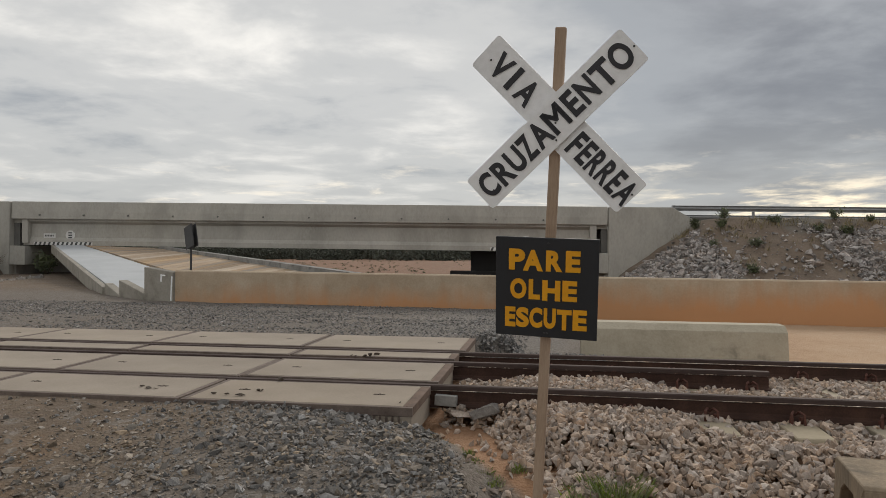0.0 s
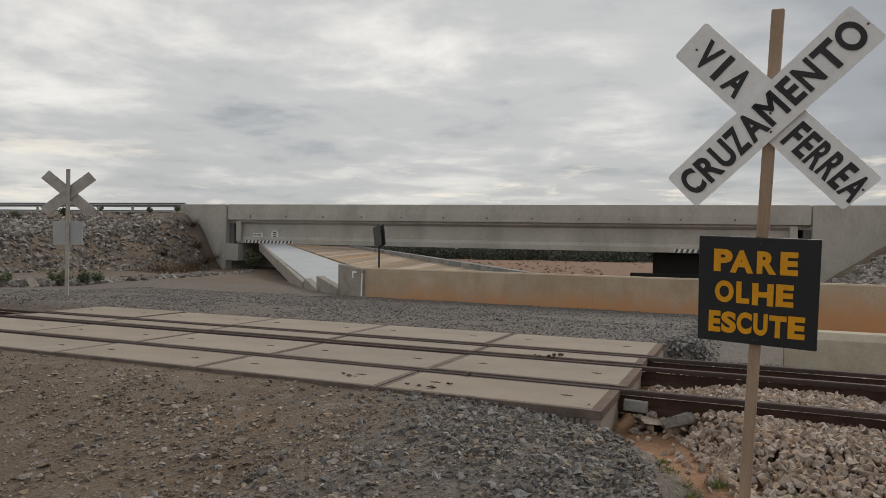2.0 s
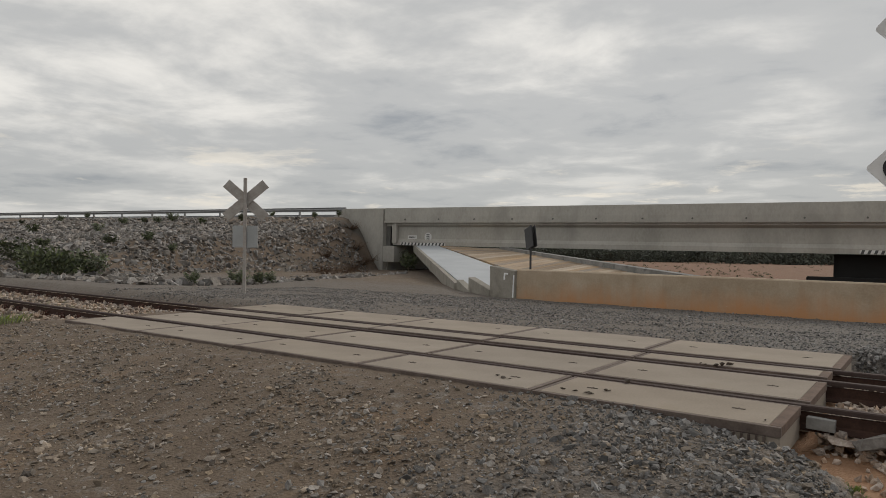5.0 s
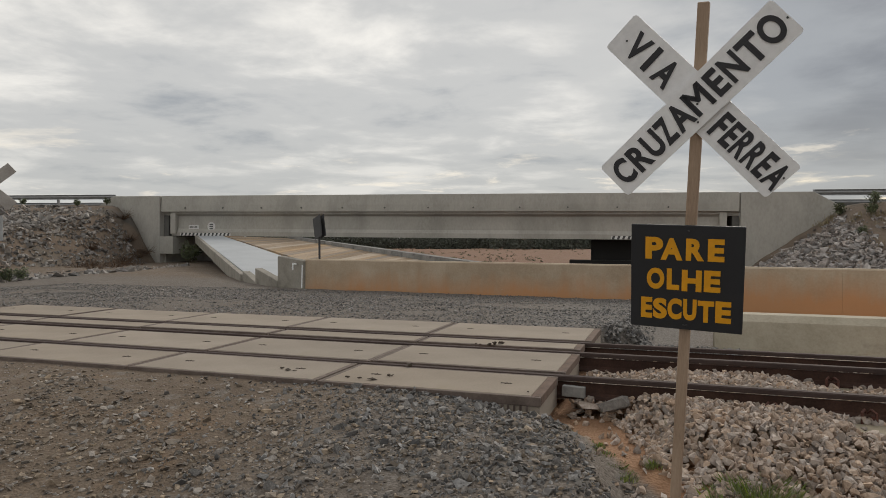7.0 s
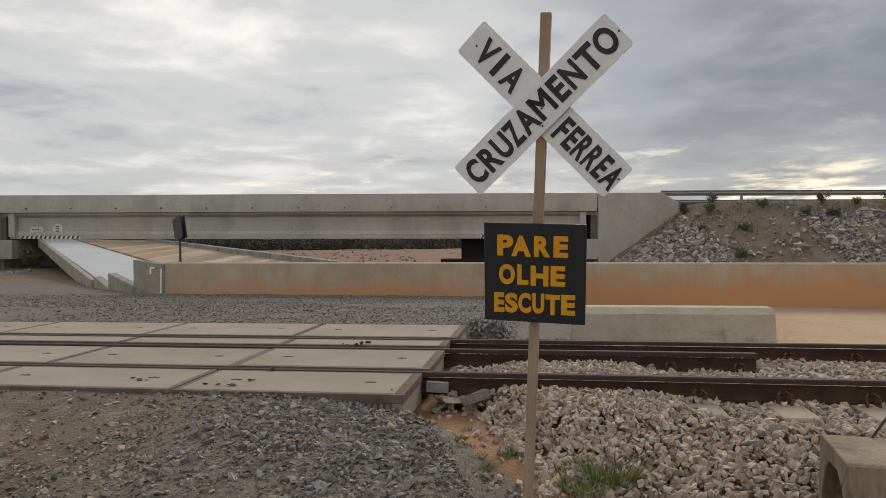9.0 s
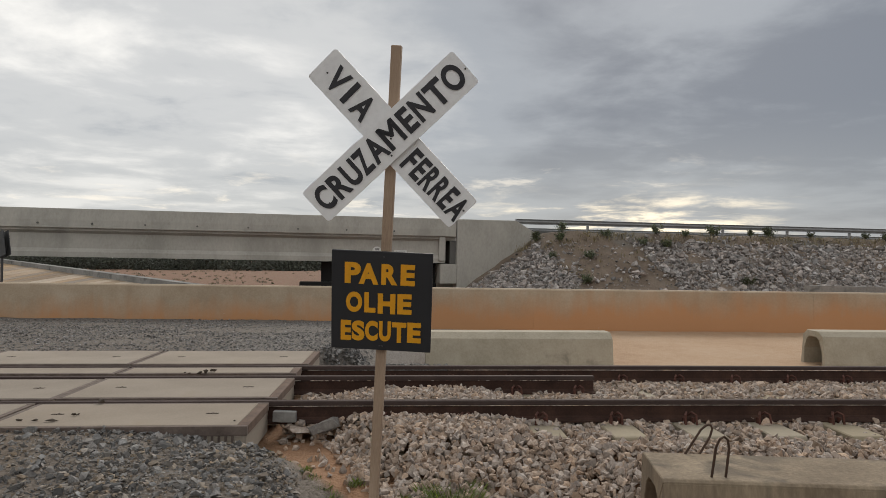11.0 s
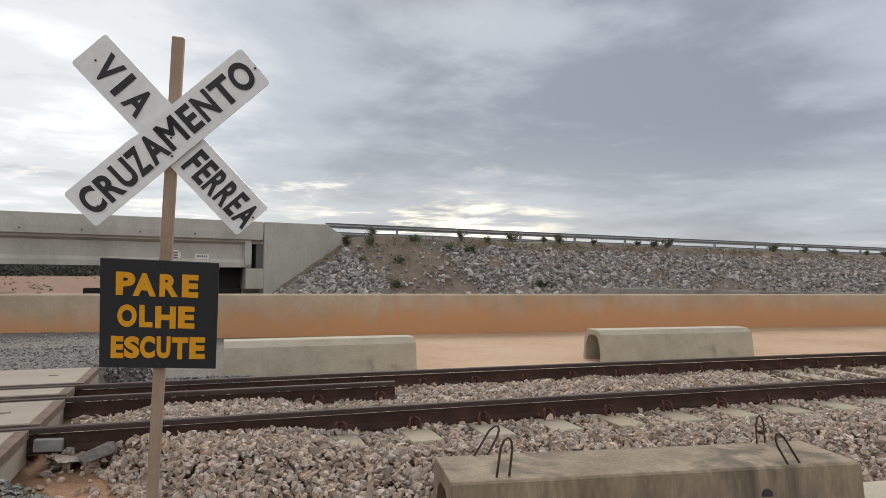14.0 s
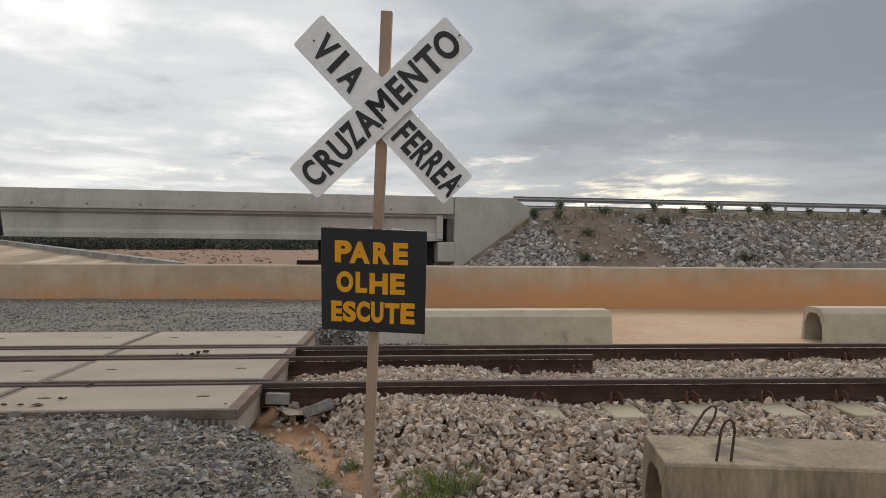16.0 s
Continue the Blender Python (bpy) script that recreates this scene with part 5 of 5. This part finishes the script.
def crest_grass():
    """Dry grass in patches along the bare upper bank east of the bridge."""
    rng = random.Random(77)
    bm_v, bm_f = [], []
    for i in range(900):
        s_ = SPAN + 3.5 + 45 * rng.random() ** 1.3
        v = -0.95 - abs(rng.gauss(0, 0.7)) if rng.random() < 0.7 else rng.uniform(-6.0, -1.2)
        if v < -2.2 and not SPAN + 4.5 < s_ < SPAN + 10.5:
            continue
        if noise.noise((s_ * 0.4, v, 3)) < -0.1:
            continue
        p = bridge_at(s_, v, bank_height(s_, v, SPAN + 5.2, 1))
        for k in range(9):
            a, h = rng.uniform(0, 6.28), rng.uniform(0.12, 0.36)
            b = Vector((p.x + rng.gauss(0, 0.12), p.y + rng.gauss(0, 0.12), p.z - 0.02))
            tip = b + Vector((math.cos(a) * 0.5 * h, math.sin(a) * 0.5 * h, h))
            w = Vector((-math.sin(a), math.cos(a), 0)) * 0.014
            bm_f.append((len(bm_v), len(bm_v) + 1, len(bm_v) + 2))
            bm_v += [(b - w)[:], (b + w)[:], tip[:]]
    me = bpy.data.meshes.new("dry_grass")
    me.from_pydata(bm_v, [], bm_f)
    me.materials.append(M_HAY)
    tagged(new("dry_grass", me), "dry straw-coloured grass along the bank's crest", "grass", kind="stuff")


crest_grass()
M_DRY = material("dry_brush_twig", ((0.07, 0.045, 0.03), (0.12, 0.08, 0.055), (0.17, 0.125, 0.09)), 4, 30, 0.9, 0.1, 0.002, island=0.4)


def make_brush(size, seed):
    """A leafless tangle of fine dry stems."""
    rng = random.Random(seed)
    b = tagged(empty("dry_brush"), "brown leafless dry brush on the rocky bank", "brush", "dry brush on the bank")
    for k in range(9):
        a = 0.7 * k + rng.uniform(-0.3, 0.3)
        lean = rng.uniform(0.4, 1.0)
        bm = bmesh.new()
        for j in range(14):
            q = a + rng.gauss(0, 0.5)
            tip = Vector((math.cos(q) * lean, math.sin(q) * lean, rng.uniform(0.2, 0.9))) * size * rng.uniform(0.6, 1.0)
            w = Vector((-math.sin(q), math.cos(q), 0)) * 0.012 * size
            foot = tip * rng.uniform(0.0, 0.4)
            bm.faces.new([bm.verts.new(c) for c in (foot - w, foot + w, tip)])
            bm.faces.new([bm.verts.new(c) for c in (foot + Vector((0, 0, 0.012)) * size, foot - Vector((0, 0, 0.012)) * size, tip)])
        part("stem", bm, M_DRY, b)
    return b


brush = make_brush(1.0, 17)
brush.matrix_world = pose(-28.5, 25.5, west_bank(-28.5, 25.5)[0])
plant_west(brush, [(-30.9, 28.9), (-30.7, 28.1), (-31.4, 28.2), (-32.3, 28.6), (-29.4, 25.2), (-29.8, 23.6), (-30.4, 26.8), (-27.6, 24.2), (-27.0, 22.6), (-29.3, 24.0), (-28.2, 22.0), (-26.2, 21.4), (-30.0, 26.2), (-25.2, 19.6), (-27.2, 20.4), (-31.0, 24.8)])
seat_bush = make_shrub(1.25, 9)
tagged(seat_bush, "tall dark green bush under the bridge seat", "shrub", "shrubs on the bank")
seat_bush.matrix_world = pose(-28.7, 30.6, ground_z(-28.7, 30.6))
broad.children[1].data.materials[0] = M_OLIVE
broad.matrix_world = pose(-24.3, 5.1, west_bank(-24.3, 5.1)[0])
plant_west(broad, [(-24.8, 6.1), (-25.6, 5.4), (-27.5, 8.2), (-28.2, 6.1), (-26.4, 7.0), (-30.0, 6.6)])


def make_tuft(name, x, y, count, radius, tall, seed, label, z=None):
    rng = random.Random(seed)
    bm = bmesh.new()
    for i in range(count):
        r, a = radius * rng.random() ** 0.7, rng.uniform(0, 6.28)
        b = Vector((r * math.cos(a), r * math.sin(a), 0))
        h = tall * rng.uniform(0.4, 1.0)
        out = Vector((math.cos(a), math.sin(a), 0)) * h * rng.uniform(0.1, 0.7) + Vector((rng.gauss(0, 0.15), rng.gauss(0, 0.15), 0)) * h
        w = Vector((-math.sin(a), math.cos(a), 0)) * 0.0035
        p, q = b + out * 0.4 + Vector((0, 0, 0.6 * h)), b + out + Vector((0, 0, h))
        v = [bm.verts.new(c) for c in (b - w, b + w, p + w * 0.8, q, p - w * 0.8)]
        bm.faces.new(v)
    ob = obj(name, bm, M_GRASS, None, pose(x, y, ground_rough(x, y) - 0.01 if z is None else z))
    return tagged(ob, label, "grass", kind="stuff")


make_tuft("grass_tuft", 1.36, -1.28, 1200, 0.18, 0.17, 2, "green grass tuft at the ballast's foot", -0.41)
make_tuft("grass_tuft", 1.20, -1.42, 450, 0.15, 0.13, 3, "green grass tuft at the ballast's foot", -0.42)
make_tuft("grass_tuft", 0.75, -1.10, 90, 0.06, 0.05, 5, "small green weed on bare earth")
for i in range(9):
    u = i / 8
    make_tuft("grass_tuft", -0.02 + 0.62 * u, -0.40 - 0.86 * u, 150, 0.075, 0.045, 20 + i, "low green weeds along the gravel's edge")
make_tuft("grass_tuft", -10.2, -1.4, 300, 0.35, 0.14, 41, "dry grass beside the track")
make_tuft("grass_tuft", 0.4, wall_y(0.4) - 0.1, 160, 0.12, 0.12, 42, "weeds growing at the foot of the wall")


def single_rock(name, m, scale, mat, label, category, shape=0):
    v, f = ROCKS[shape]
    me = bpy.data.meshes.new(name)
    me.from_pydata([tuple(c * s for c, s in zip(p, scale)) for p in v.tolist()], [], f.tolist())
    me.materials.append(mat)
    ob = new(name, me)
    ob.matrix_world = m
    return tagged(ob, label, category)


single_rock("broken_rock", pose(0.42, -0.17, -0.165, 10, -12, 25), (0.26, 0.16, 0.17), M_RIPRAP, "broken grey rock lying beside the rail", "rock", 3)
single_rock("broken_rock", pose(0.25, -0.13, -0.215, 4, 8, -10), (0.24, 0.18, 0.16), M_BALLAST_PIECE, "flat pale rock lying beside the rail", "rock", 6)
single_rock("broken_rock", pose(1.02, -1.20, -0.33, 10, 8, 70), (0.17, 0.13, 0.14), M_BALLAST_PIECE, "rounded orange-brown rock at the ballast's edge", "rock", 9)
wedge = tagged(obj("rail_wedge", box(-0.09, 0.09, -0.03, 0.03, -0.042, 0.042, 0.004), M_CULVERT, None, pose(0.12, -0.085, -0.105, 0, 2, -2)), "short grey timber block beside the rail", "block")
for i, (x, y, sx, sy, sz) in enumerate(((-1.37, -0.668, 0.10, 0.06, 0.03), (-1.31, -0.49, 0.05, 0.03, 0.03), (-1.28, -0.48, 0.06, 0.03, 0.02), (-1.296, -0.075, 0.07, 0.06, 0.06), (-1.597, -0.647, 0.05, 0.035, 0.02), (-1.494, -0.649, 0.045, 0.03, 0.02), (-0.95, 1.30, 0.08, 0.06, 0.05), (-0.90, 1.36, 0.09, 0.06, 0.06), (-1.04, 1.28, 0.05, 0.04, 0.03), (-0.85, 1.42, 0.07, 0.05, 0.05), (-1.10, 1.33, 0.04, 0.03, 0.02), (-0.12, -0.70, 0.03, 0.02, 0.015), (-2.22, -0.52, 0.13, 0.07, 0.015), (-2.30, -0.49, 0.06, 0.04, 0.02), (-2.14, -0.55, 0.05, 0.03, 0.015))):
    single_rock("clod", pose(x, y, 0.006 + sz * 0.2, 0, 0, 40 * i), (sx, sy, sz), M_DUNG, "dark dry clod lying on the crossing panel", "clod", i % 6)
